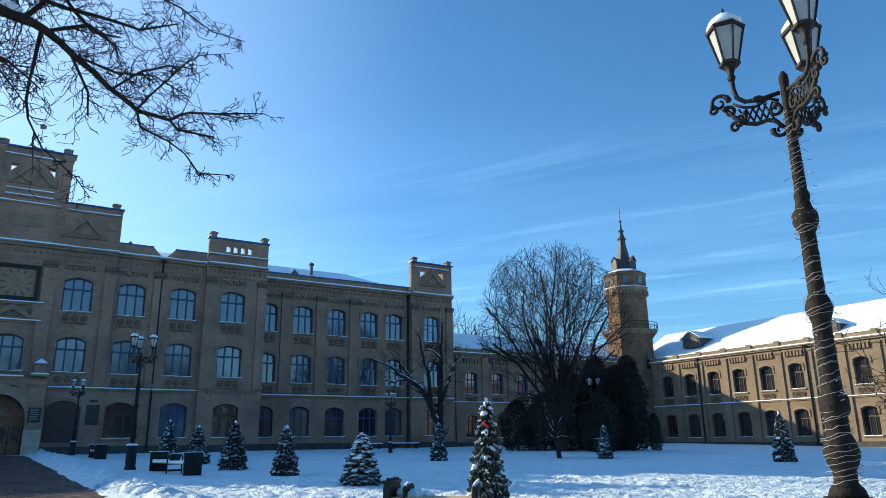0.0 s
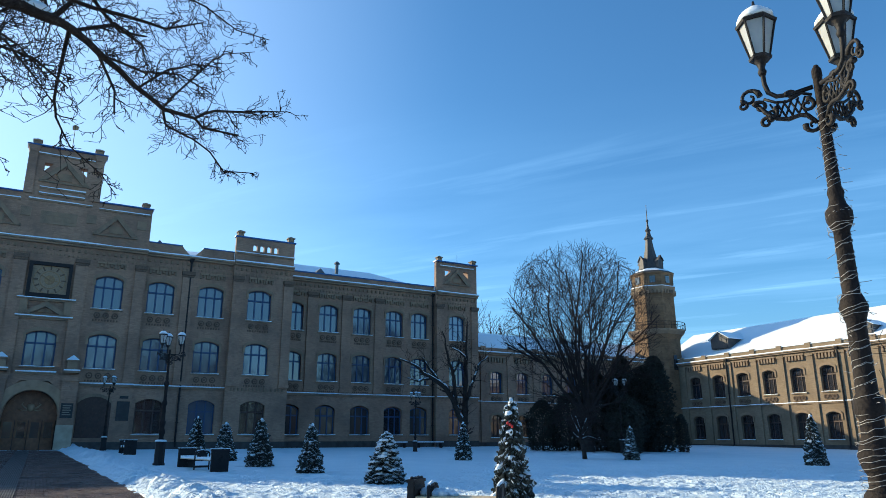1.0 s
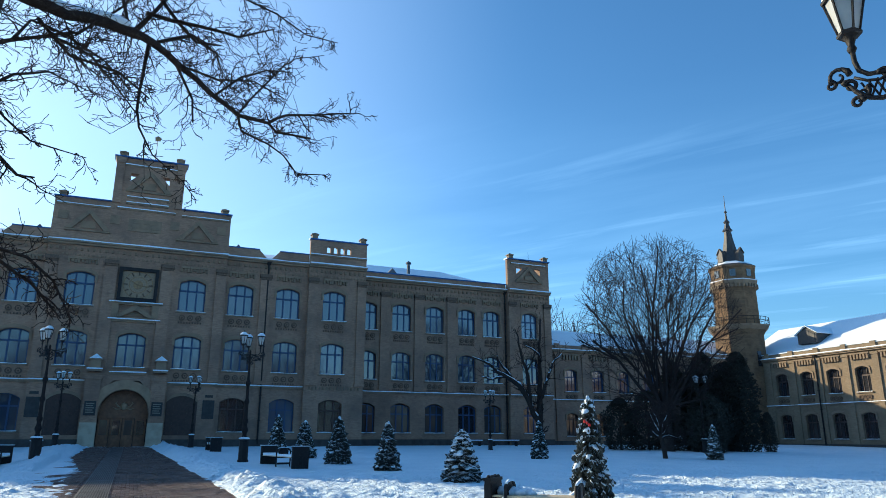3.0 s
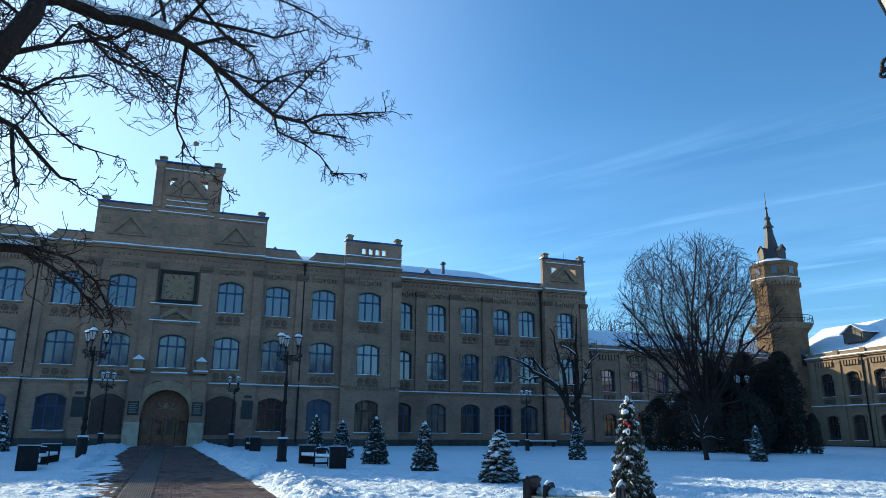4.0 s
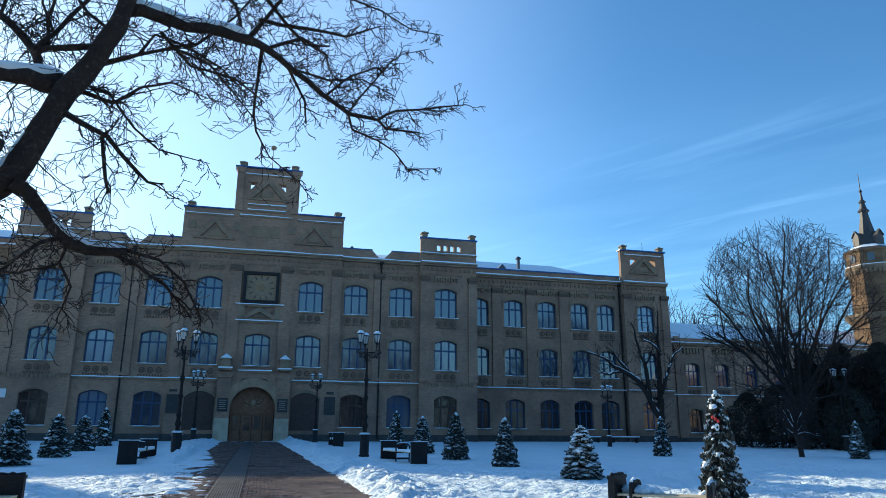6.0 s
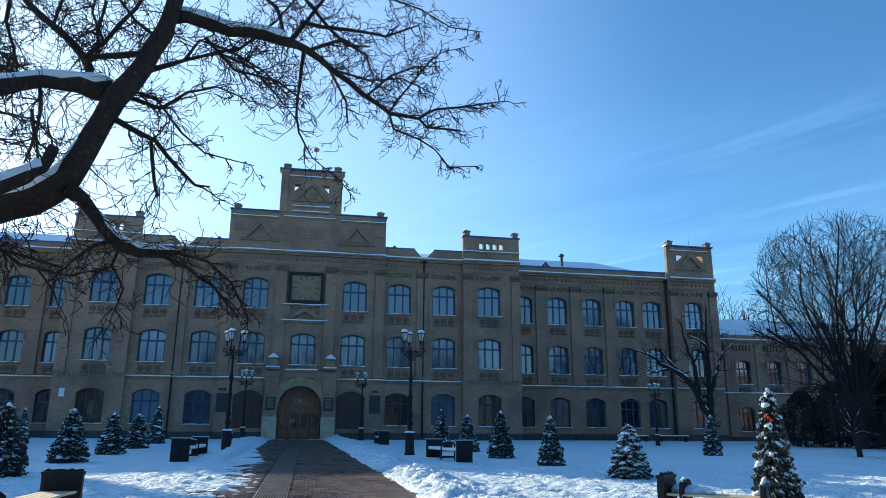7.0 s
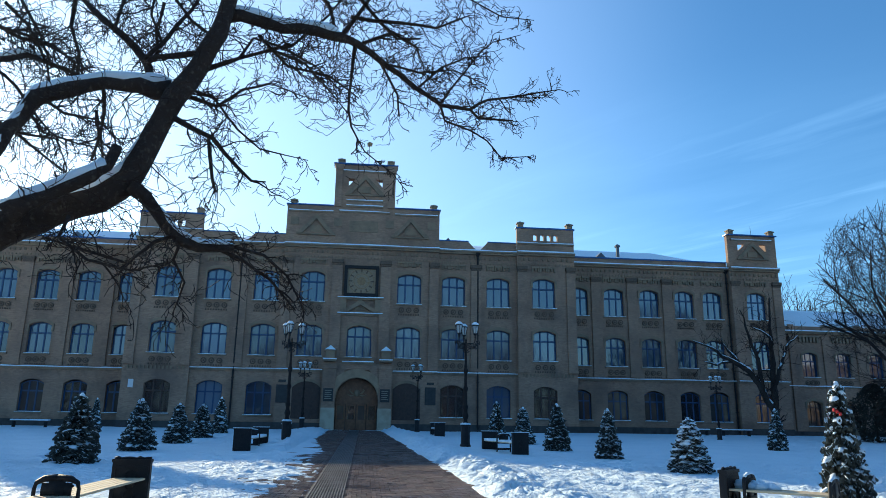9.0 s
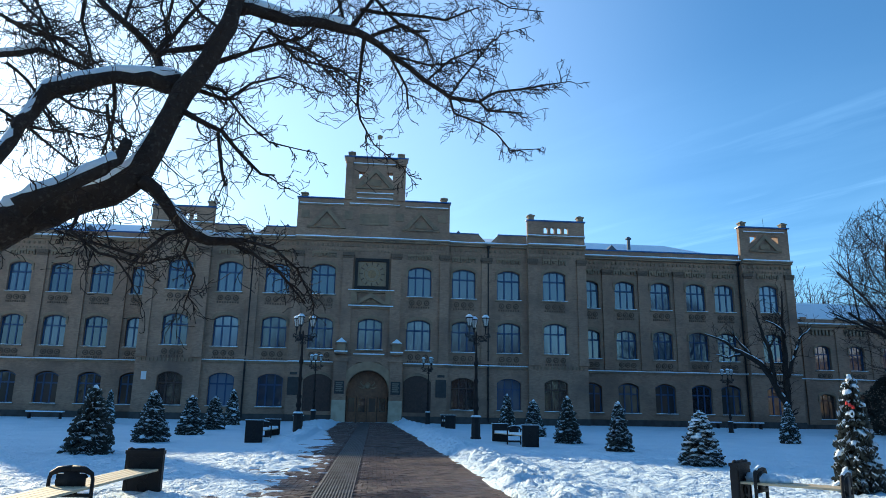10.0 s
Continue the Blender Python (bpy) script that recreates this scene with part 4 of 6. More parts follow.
for e in (-1, 1):
    s.tube([(e * 0.22, 0.33, 2.9), (e * 0.42, 0.32, 3.0), (e * 0.62, 0.32, 3.22), (e * 0.5, 0.32, 3.34)], [0.05, 0.07, 0.055, 0.02], 6)
    s.tube([(e * 0.2, 0.33, 2.82), (e * 0.5, 0.32, 2.76), (e * 0.78, 0.32, 2.9)], [0.05, 0.055, 0.02], 6)
part("carved_crest", s, ARCH_STONE, tym, "weathered carved crest", True)
part("door_step", Shape().box(-2.1, 2.1, -1.3, 0.3, -0.3, 0.0).box(-2.4, 2.4, -1.7, -1.302, -0.3, -0.12), PLINTH, MAIN)

# corner tower attics
for e in (-1, 1):
    c = 37.38 * e
    lo, hi = sorted((34.9 * e, 39.85 * e))
    top = 18.75
    s = Shape()
    wall(s, lo, hi, 15.5, top, [dict(a=c - 1.43, b=c - 0.78, bot=lambda x, c=c: 17.2 + 0.9 * (x - c + 1.43), top=lambda x: 17.95, n=3),
                                  dict(a=c + 0.77, b=c + 1.42, bot=lambda x, c=c: 17.2 + 0.9 * (c + 1.42 - x), top=lambda x: 17.95, n=3)], 2.5, 0.4, True)
    part("attic_wall", s, BRICK, MAIN)
    a, b = sorted((39.45 * e, 39.85 * e))
    box_part("attic_return", MAIN, BRICK, a, b, 2.9, 6.5, 15.9, top)
    box_part("attic_coping", MAIN, FLASHING, lo - 0.1, hi + 0.1, 2.3, 3.05, top + 0.002, top + 0.11)
    gable(MAIN, c, 2.5, 16.5, 1.6, 1.6)
    put_ledge(MAIN, lo + 0.4, hi - 0.4, 2.5, top - 0.45, 0.1, 0.12)
    for x in (lo + 0.4, hi - 0.4):
        merlon(MAIN, x, 2.65, top + 0.11)

# drainpipes
for x, y in ((10.13, 0.0), (-10.13, 0.0), (34.7, 3.0), (6.35 + 12.65, 3.0)):
    pipe(MAIN, x, y, 0, 15.0)

# roof: a low metal hip under snow
s = Shape()
for x0, x1, r0, r1, ye in ((18.6, 35.5, 18.6, 30.5, 3.4), (-35.5, -18.6, -30.5, -18.6, 3.4), (-18.6, 18.6, -18.6, 18.6, 0.5)):
    z0 = 15.75 if ye > 1 else 15.6
    s.add([(x0, ye, z0), (x1, ye, z0), (r1, 10.0, 18.55), (r0, 10.0, 18.55), (x0, 16, z0), (x1, 16, z0)],
          [(0, 1, 2, 3), (3, 2, 5, 4), (1, 5, 2), (0, 3, 4)])
s.add([(35.3, 2.9, 16.0), (39.5, 2.9, 16.0), (39.5, 16, 16.0), (35.3, 16, 16.0)], [(0, 1, 2, 3)])
s.add([(-39.5, 2.9, 16.0), (-35.3, 2.9, 16.0), (-35.3, 16, 16.0), (-39.5, 16, 16.0)], [(0, 1, 2, 3)])
roof = part("roof", s, SNOW_TOP, MAIN, "low metal roof under an even sheet of snow")
for x, y, z in ((7.6, 1.6, 16.35), (-7.6, 1.6, 16.35), (23.2, 5.6, 16.6), (-26, 5.6, 16.6)):
    d = Shape().prism([(x - 0.55, z), (x + 0.55, z), (x, z + 0.6)], y - 0.5, y + 0.8)
    part("dormer", d, METAL_ROOF, roof, "small dark dormer vent")
for x, y in ((25.6, 7.0),):
    part("chimney", Shape().tube([(x, y, 16.6), (x, y, 18.3)], [0.18, 0.18], 8).lathe([(0.32, 18.3), (0.3, 18.42), (0.05, 18.6)], 8, (x, y, 0)), METAL_ROOF, roof)
# house plate on the left pavilion
part("wall_sign", Shape().box(-18.2, -17.8, -0.43, -0.402, 3.1, 3.75), WHITE, MAIN, "white enamel wall sign")


# ---------------------------------------------------------------- low side buildings
def low_building(name, place, rz, length, bays, label, brick, z1, h1, z2, h2, w, eave, ridge_back, ridge_h, pipes, kits, sign=0.0):
    b = thing(name, place, label, "building", rz=rz)
    holes = []
    for x in bays:
        holes += [arch(x, w, z1, z1 + h1, 0.28), arch(x, w, z2, z2 + h2, 0.28)]
    s = Shape()
    wall(s, 0, length, -0.6, eave, holes, 0, 0.4)
    part("wall", s, brick, b)
    box_part("back_wall", b, brick, 0, length, ridge_back * 2 - 0.4, ridge_back * 2, -0.6, eave)
    box_part("end_wall", b, brick, 0.002, 0.4, 0.4, ridge_back * 2 - 0.4, -0.6, eave)
    box_part("end_wall", b, brick, length - 0.4, length - 0.002, 0.4, ridge_back * 2 - 0.4, -0.6, eave)
    box_part("plinth", b, PLINTH, 0, length, -0.1, 0, -0.6, 0.45)
    hood = hood_mesh(w, 0.28)
    fr = frieze_mesh(w * 0.9)
    for x in bays:
        for z, h, kit in ((z1, h1, kits[0]), (z2, h2, kits[1])):
            put_window(kit, b, x, 0, z)
            ob = part("window_hood", hood, None, b)
            ob.location = (x, 0, z + h)
        ob = part("frieze", fr, None, b)
        ob.location = (x, 0, z2 - 0.95)
        t = Shape()
        for k in range(6):
            cx = x + (k - 2.5) * 0.36
            t.box(cx - 0.1, cx + 0.1, -0.22, 0, eave - 0.95, eave - 0.45)
        t.box(x - 1.15, x + 1.15, -0.26, 0, eave - 0.45, eave - 0.3)
        part("corbel_table", t, TRIM, b)
    mids = [bays[0] - (bays[1] - bays[0]) / 2] + [(p + q) / 2 for p, q in zip(bays, bays[1:])] + [bays[-1] + (bays[1] - bays[0]) / 2]
    for x in mids:
        if 0.4 < x < length - 0.4:
            part("pilaster", Shape().box(x - 0.34, x + 0.34, -0.14, 0, 0.45, eave - 0.35).box(x - 0.42, x + 0.42, -0.22, 0, eave - 0.6, eave - 0.35), brick, b)
            part("parapet_block", Shape().box(x - 0.3, x + 0.3, -0.2, 0.35, eave + 0.12, eave + 0.75), brick, b)
    put_ledge(b, 0, length, 0, eave, 0.35, 0.26)
    put_ledge(b, 0, length, 0, 4.55, 0.16, 0.16)
    box_part("parapet", b, brick, 0, length, -0.05, 0.25, eave, eave + 0.6)
    part("parapet_coping", Shape().box(0, length, -0.12, 0.32, eave + 0.602, eave + 0.7), SNOW_TOP, b)
    s = Shape()
    s.add([(0, 0.3, eave + 0.4), (length, 0.3, eave + 0.4), (length, ridge_back, ridge_h), (0, ridge_back, ridge_h), (0, ridge_back * 2, eave + 0.4), (length, ridge_back * 2, eave + 0.4)],
          [(0, 1, 2, 3), (3, 2, 5, 4), (0, 3, 4), (1, 5, 2)])
    rf = part("roof", s, SNOW_TOP, b, "pitched roof under thick snow")
    for x in pipes:
        pipe(b, x, -0.1, 0, eave - 0.3)
    return b, rf


KW1 = window_kit(1.6, 2.65, 0.28, FRAME_BROWN, GLASS_DIM, 0.05)
KW2 = window_kit(1.6, 2.55, 0.28, FRAME_BROWN, GLASS_DIM, 0.05)
KC2 = window_kit(1.6, 2.35, 0.28, FRAME, GLASS, 0.05)
LINK, _ = low_building("link_building", (39.3, 64.0, 0.85), 0, 28.5, [3.2 + 3.45 * k for k in range(7)], "low two-storey brick link with snowy roof, in deep shade", BRICK,
                       0.9, 2.35, 5.45, 2.35, 1.6, 9.75, 5.0, 12.75, (), (KW1, KC2))
WING, WROOF = low_building("side_wing", (68.0, 66.0, 0.55), -90, 60, [6.6 + 3.32 * k for k in range(16)], "long two-storey yellow brick wing, sunlit above a slanting shadow", BRICK_WARM,
                           0.95, 2.65, 5.6, 2.55, 1.6, 9.85, 8.0, 14.6, (11.4, 24.6, 38, 51), (KW1, KW2))
# a gabled roof hatch and a small dormer on the wing's roof
for x, y, z, k in ((9.0, 3.6, 12.3, 0.95), (26.5, 3.2, 11.6, 0.7)):
    d = part("roof_dormer", Shape().prism([(x - 1.3 * k, z - 0.8), (x + 1.3 * k, z - 0.8), (x + 1.3 * k, z + 0.4 * k), (x, z + 1.2 * k), (x - 1.3 * k, z + 0.4 * k)], y - 1.6, y + 2.5), SPIRE_METAL, WROOF, "dark gabled dormer")
    s = Shape().prism([(x - 1.6 * k, z + 0.25 * k), (x, z + 1.25 * k), (x + 1.6 * k, z + 0.25 * k), (x + 1.6 * k, z + 0.33 * k), (x, z + 1.34 * k), (x - 1.6 * k, z + 0.33 * k)], y - 1.8, y + 2.5)
    part("dormer_snow", s, SNOW_TOP, d)
    part("dormer_louvre", Shape().prism([(x - 1.1 * k, z - 0.8), (x + 1.1 * k, z - 0.8), (x + 1.1 * k, z + 0.3 * k), (x, z + 1.0 * k), (x - 1.1 * k, z + 0.3 * k)], y - 1.66, y - 1.602), SPIRE_METAL, d, "dark louvred front")


def octagon_tower(place):
    t = thing("water_tower", place, "octagonal brick corner tower with balcony and slender metal spire", "tower")
    tn = math.pi / 8
    part("lower_shaft", Shape().lathe([(3.0, -0.8), (3.0, 13.0), (3.35, 13.6)], 8, turn=tn), SOOTY_BRICK, t)
    part("balcony", Shape().lathe([(3.35, 13.6), (3.75, 14.0), (3.75, 14.2), (2.9, 14.22)], 8, turn=tn), TRIM, t)
    s = Shape()
    for k in range(24):
        a = 2 * math.pi * k / 24
        s.tube([(3.6 * math.cos(a), 3.6 * math.sin(a), 14.2), (3.6 * math.cos(a), 3.6 * math.sin(a), 15.1)], [0.03, 0.03], 5)
    for z in (14.7, 15.1):
        s.tube([(3.6 * math.cos(2 * math.pi * k / 24), 3.6 * math.sin(2 * math.pi * k / 24), z) for k in range(25)], [0.035] * 25, 5)
    part("railing", s, IRON, t)
    part("upper_shaft", Shape().lathe([(2.72, 14.2), (2.66, 18.9)], 8, turn=tn), SOOTY_BRICK, t)
    s = Shape().lathe([(2.66, 18.9), (2.75, 18.95), (2.95, 19.6), (2.95, 19.75), (2.75, 19.8)], 8, turn=tn)
    part("corbelled_band", s, TRIM, t)
    s = Shape()
    for k in range(40):
        a = 2 * math.pi * (k + 0.5) / 40
        s.box(-0.09, 0.09, -0.12, 0.1, 18.85, 19.3, Matrix.Rotation(a, 4, "Z") @ Matrix.Translation((0, -2.72, 0)))
    tagged(part("corbel_row", s, TRIM, t), kind="stuff")
    part("snow_ring", Shape().lathe([(2.97, 19.752), (2.92, 19.85), (2.7, 19.87)], 8, turn=tn), SNOW_TOP, t)
    part("lantern_storey", Shape().lathe([(2.75, 19.8), (2.75, 21.3), (2.95, 21.45), (2.95, 21.6)], 8, turn=tn), SOOTY_BRICK, t)
    for k in range(8):
        a = 2 * math.pi * k / 8
        part("tower_window", Shape().box(-0.35, 0.35, -2.62, -2.50, 20.2, 21.1, Matrix.Rotation(a, 4, "Z")), GLASS_DIM, t)
        if k % 2 == 0:
            part("slit_window", Shape().box(-0.3, 0.3, -2.83, -2.6, 9.2, 11.0, Matrix.Rotation(a, 4, "Z")), GLASS_DIM, t)
    sp = part("spire", Shape().lathe([(2.9, 21.602), (1.4, 22.4), (0.98, 23.6), (0.74, 24.7), (0.54, 25.7), (0.44, 26.5), (0.66, 26.65), (0.42, 26.95), (0.26, 27.6), (0.42, 27.8), (0.18, 28.1), (0.1, 29.0), (0.2, 29.15), (0.06, 29.4), (0.03, 31.4)], 8, turn=tn), SPIRE_METAL, t, "dark metal spire")
    part("roof_snow", Shape().lathe([(2.4, 21.9), (1.7, 22.3), (1.4, 22.41)], 8, turn=tn), SNOW_TOP, sp)
    for k in range(4):
        m = Matrix.Rotation(math.pi / 2 * k, 4, "Z")
        d = part("spire_dormer", Shape().prism([(-0.42, 22.3), (0.42, 22.3), (0.42, 23.3), (0, 23.9), (-0.42, 23.3)], -1.75, -0.7, m), SPIRE_METAL, sp)
        part("dormer_snow", Shape().prism([(-0.5, 23.3), (0, 23.95), (0.5, 23.3), (0.5, 23.4), (0, 24.08), (-0.5, 23.4)], -1.85, -1.5, m), SPIRE_METAL, d)


octagon_tower((67.6, 64.6, 0.6))


# ---------------------------------------------------------------- street lamps
def ring_path(r, n=12, z=0.0):
    return [(r * math.cos(2 * math.pi * k / n), r * math.sin(2 * math.pi * k / n), z) for k in range(n + 1)]


def spiral(cx, cz, r, turns, start, sense=1, n=14):
    """A scroll in the plane of x and z."""
    return [(cx + r * (1 - 0.75 * i / n) * math.cos(start + sense * turns * 2 * math.pi * i / n), 0,
             cz + r * (1 - 0.75 * i / n) * math.sin(start + sense * turns * 2 * math.pi * i / n)) for i in range(n + 1)]


def lamp_meshes():
    k = {}
    k["pedestal"] = Shape().lathe([(0.26, -0.15), (0.26, 0.12), (0.22, 0.16), (0.22, 0.95), (0.25, 1.0), (0.25, 1.06), (0.2, 1.1)], 8, turn=math.pi / 8).mesh("pedestal", IRON)
    k["pole"] = Shape().lathe([(0.160, 1.1), (0.141, 1.16), (0.096, 1.22), (0.096, 1.32), (0.128, 1.38), (0.150, 1.47), (0.128, 1.56), (0.096, 1.64), (0.096, 1.78), (0.126, 1.83), (0.126, 1.94), (0.090, 2.0),
                              (0.083, 2.3), (0.080, 2.62), (0.098, 2.68), (0.122, 2.76), (0.098, 2.84), (0.074, 2.9), (0.070, 3.48), (0.090, 3.52), (0.116, 3.59), (0.116, 3.67), (0.077, 3.74), (0.064, 3.8), (0.074, 3.86),
                              (0.058, 3.92), (0.048, 4.5), (0.054, 4.53), (0.045, 4.56), (0.042, 5.06), (0.048, 5.08), (0.045, 5.15), (0.019, 5.2)], 14).mesh("pole", IRON_WORN, True)
    arm = Shape().tube([(0.05, 0, 4.98), (0.25, 0, 4.95), (0.38, 0, 4.96), (0.45, 0, 5.02), (0.475, 0, 5.12), (0.48, 0, 5.26), (0.48, 0, 5.36)], [0.024] * 7, 8)
    arm.lathe([(0.03, 5.22), (0.045, 5.26), (0.03, 5.30), (0.05, 5.36), (0.075, 5.40), (0.10, 5.42)], 8, (0.48, 0, 0))
    k["arm"] = arm.mesh("arm", IRON, True)
    top = [(0.07, 4.90), (0.16, 4.94), (0.22, 4.91), (0.30, 4.88), (0.40, 4.90), (0.50, 4.96)]
    low = [(0.06, 4.60), (0.13, 4.69), (0.20, 4.71), (0.30, 4.69), (0.40, 4.72), (0.50, 4.81), (0.57, 4.92)]
    k["bracket_top"] = Shape().tube([(x, 0, z) for x, z in top], [0.016] * len(top), 6).mesh("bracket_rail", IRON, True)
    k["bracket_low"] = Shape().tube([(x, 0, z) for x, z in low], [0.022, 0.024, 0.022, 0.024, 0.022, 0.024, 0.016], 6).mesh("bracket_rail", IRON, True)
    s = Shape()
    for x in (0.13, 0.19, 0.25, 0.31, 0.37):
        s.tube([(x, 0, 4.70), (x + 0.08, 0, 4.89)], [0.011] * 2, 5)
        s.tube([(x + 0.08, 0, 4.71), (x, 0, 4.90)], [0.011] * 2, 5)
    k["lattice"] = s.mesh("bracket_lattice", IRON, True)
    k["scrolls"] = []
    for cx, cz, r, st, sense in ((0.63, 5.00, 0.10, math.pi, -1), (0.70, 4.93, 0.05, 1.2, 1), (0.54, 4.88, 0.065, 0.4, 1), (0.12, 4.80, 0.07, 1.5, 1), (0.44, 4.79, 0.055, 2.0, 1), (0.50, 4.70, 0.06, 3.0, -1), (0.09, 4.58, 0.075, 0.3, -1), (0.25, 4.94, 0.05, 0.0, 1)):
        p = spiral(cx, cz, r, 1.2, st, sense)
        k["scrolls"].append(Shape().tube(p, [0.023 - 0.012 * i / len(p) + 0.008 * (i < 2) for i in range(len(p))], 6).mesh("scroll", IRON, True))
    # lantern: six posts, sloping panes, a hooded roof with its cap of snow
    k["bar"] = Shape().tube([(0.10, 0, 0.0), (0.20, 0, 0.42)], [0.013, 0.013], 5).mesh("lantern_bar", IRON)
    k["base"] = Shape().lathe([(0.12, -0.03), (0.125, 0.0), (0.10, 0.02)], 6).mesh("lantern_base", IRON)
    k["rim"] = Shape().lathe([(0.215, 0.41), (0.225, 0.44), (0.20, 0.46)], 6).mesh("lantern", IRON)
    k["glass"] = Shape().lathe([(0.095, 0.005), (0.185, 0.42)], 6).mesh("lantern_pane", LANTERN_GLASS)
    k["hood"] = Shape().lathe([(0.20, 0.461), (0.13, 0.53), (0.06, 0.60), (0.05, 0.64), (0.02, 0.66), (0.012, 0.72)], 6).mesh("lantern_hood", IRON)
    k["snow"] = Shape().lathe([(0.205, 0.465), (0.20, 0.51), (0.15, 0.57), (0.09, 0.62), (0.03, 0.635)], 9).mesh("lantern_snow", SNOW_TOP, True)
    return k


LK = lamp_meshes()


def lamp(place, turn, label, wires=False, scale=1.0, group="park lamps"):
    t = thing("street_lamp", place, label, "street lamp", group, rz=turn, scale=scale)
    part("pedestal", LK["pedestal"], None, t)
    pole = part("pole", LK["pole"], None, t)
    if not wires:
        part("pedestal_snow", Shape().lathe([(0.26, 1.06), (0.24, 1.12), (0.17, 1.15)], 10), SNOW_TOP, t, smooth=True)
    for i in range(3):
        m = Matrix.Rotation(2 * math.pi * i / 3, 4, "Z")
        a = part("arm", LK["arm"], None, t)
        a.matrix_basis = m
        part("bracket_rail", LK["bracket_top"], None, a)
        part("bracket_rail", LK["bracket_low"], None, a)
        tagged(part("bracket_lattice", LK["lattice"], None, a), kind="stuff")
        for me in LK["scrolls"]:
            part("scroll", me, None, a)
        n = part("lantern", LK["rim"], None, t)
        n.matrix_basis = m @ Matrix.Translation((0.48, 0, 5.43)) @ Matrix.Scale(0.92, 4)
        for name, key in (("lantern_base", "base"), ("lantern_pane", "glass"), ("lantern_hood", "hood"), ("lantern_snow", "snow")):
            part(name, LK[key], None, n)
        for q in range(6):
            part("lantern_bar", LK["bar"], None, n).matrix_basis = Matrix.Rotation(math.pi / 3 * q, 4, "Z")
    if wires:
        rnd = random.Random(4)
        for k in range(3):
            pts, z = [], 1.2
            a = k * 2.4
            while z < 4.75:
                r = 0.15 if z < 1.6 else 0.118 if z < 2.05 else 0.122 if 2.62 < z < 2.88 else 0.088 if z < 2.7 else 0.077 if z < 3.45 else 0.114 if z < 3.72 else 0.06
                pts.append((r * math.cos(a), r * math.sin(a), z + rnd.uniform(-0.012, 0.012)))
                a += 0.5
                z += 0.0088 + rnd.uniform(0, 0.007)
            part("light_string", Shape().tube(pts, [0.0028] * len(pts), 4), WIRE, pole, "pale cable of fairy lights wound round")
        s = Shape()
        for i in range(60):
            z, a = rnd.uniform(1.3, 4.7), rnd.uniform(0, 6.28)
            r = 0.1 if z < 2.9 else 0.075
            p = Vector((r * math.cos(a), r * math.sin(a), z))
            s.tube([p, p + Vector((rnd.uniform(-0.06, 0.06) + 0.05 * math.cos(a), 0.05 * math.sin(a), rnd.uniform(-0.05, 0.03)))], [0.003, 0.003], 4)
        tagged(part("loose_wire", s, WIRE, pole), kind="stuff")
    return t


lamp((6.32, 3.66, -0.02), 120.7, "tall cast-iron lamp wound with fairy lights, three snow-capped lanterns", True)
lamp((-3.76, 36.8, g(36.8)), 20, "tall cast-iron lamp with three snow-capped lanterns beside the walk")
lamp((4.93, 34.75, g(34.75)), 95, "tall cast-iron lamp with three snow-capped lanterns beside the walk")
lamp((-4.6, 55.5, g(55.5)), 30, "smaller dark iron lamp with snow on its lanterns", scale=0.86)
lamp((4.15, 56.0, g(56)), 50, "smaller dark iron lamp with snow on its lanterns", scale=0.86)
lamp((24.2, 47.3, g(47.3)), 10, "smaller dark iron lamp with snow on its lanterns", scale=0.72)
lamp((37.5, 40.0, g(40)), 70, "smaller dark iron lamp with snow on its lanterns", scale=0.9)


# ---------------------------------------------------------------- snow clots
def patch(s, c, out, side, la, lb, hgt, rnd):
    """A flat uneven pad of snow lying along a bough."""
    n = 8
    pts = []
    for rr, zz in ((1.0, 0.0), (0.8, 0.8), (0.4, 1.0)):
        for i in range(n):
            a = 2 * math.pi * i / n
            k = rr * rnd.uniform(0.6, 1.25)
            pts.append(c + out * (la * k * math.cos(a)) + side * (lb * k * math.sin(a)) + Vector((0, 0, zz * hgt * rnd.uniform(0.7, 1.3) - 0.25 * la * k * math.cos(a))))
    f = [(j * n + i, j * n + (i + 1) % n, (j + 1) * n + (i + 1) % n, (j + 1) * n + i) for j in range(2) for i in range(n)]
    f += [tuple(2 * n + i for i in range(n)), tuple(range(n - 1, -1, -1))]
    s.add(pts, f)


def lump(s, c, w, hgt, rnd):
    """An uneven clot of snow."""
    n = 7
    ph = rnd.uniform(0, 6)
    rings = [(1.0, -0.25), (0.95, 0.35), (0.55, 0.85)]
    pts = []
    for rr, zz in rings:
        for i in range(n):
            a = ph + 2 * math.pi * i / n
            k = rr * w * rnd.uniform(0.75, 1.2)
            pts.append((c[0] + k * math.cos(a), c[1] + k * math.sin(a), c[2] + zz * hgt * rnd.uniform(0.85, 1.15)))
    pts.append((c[0], c[1], c[2] + hgt))
    pts.append((c[0], c[1], c[2] - 0.3 * hgt))
    f = [(j * n + i, j * n + (i + 1) % n, (j + 1) * n + (i + 1) % n, (j + 1) * n + i) for j in range(2) for i in range(n)]
    f += [(2 * n + i, 2 * n + (i + 1) % n, 3 * n) for i in range(n)] + [((i + 1) % n, i, 3 * n + 1) for i in range(n)]
    s.add(pts, f)


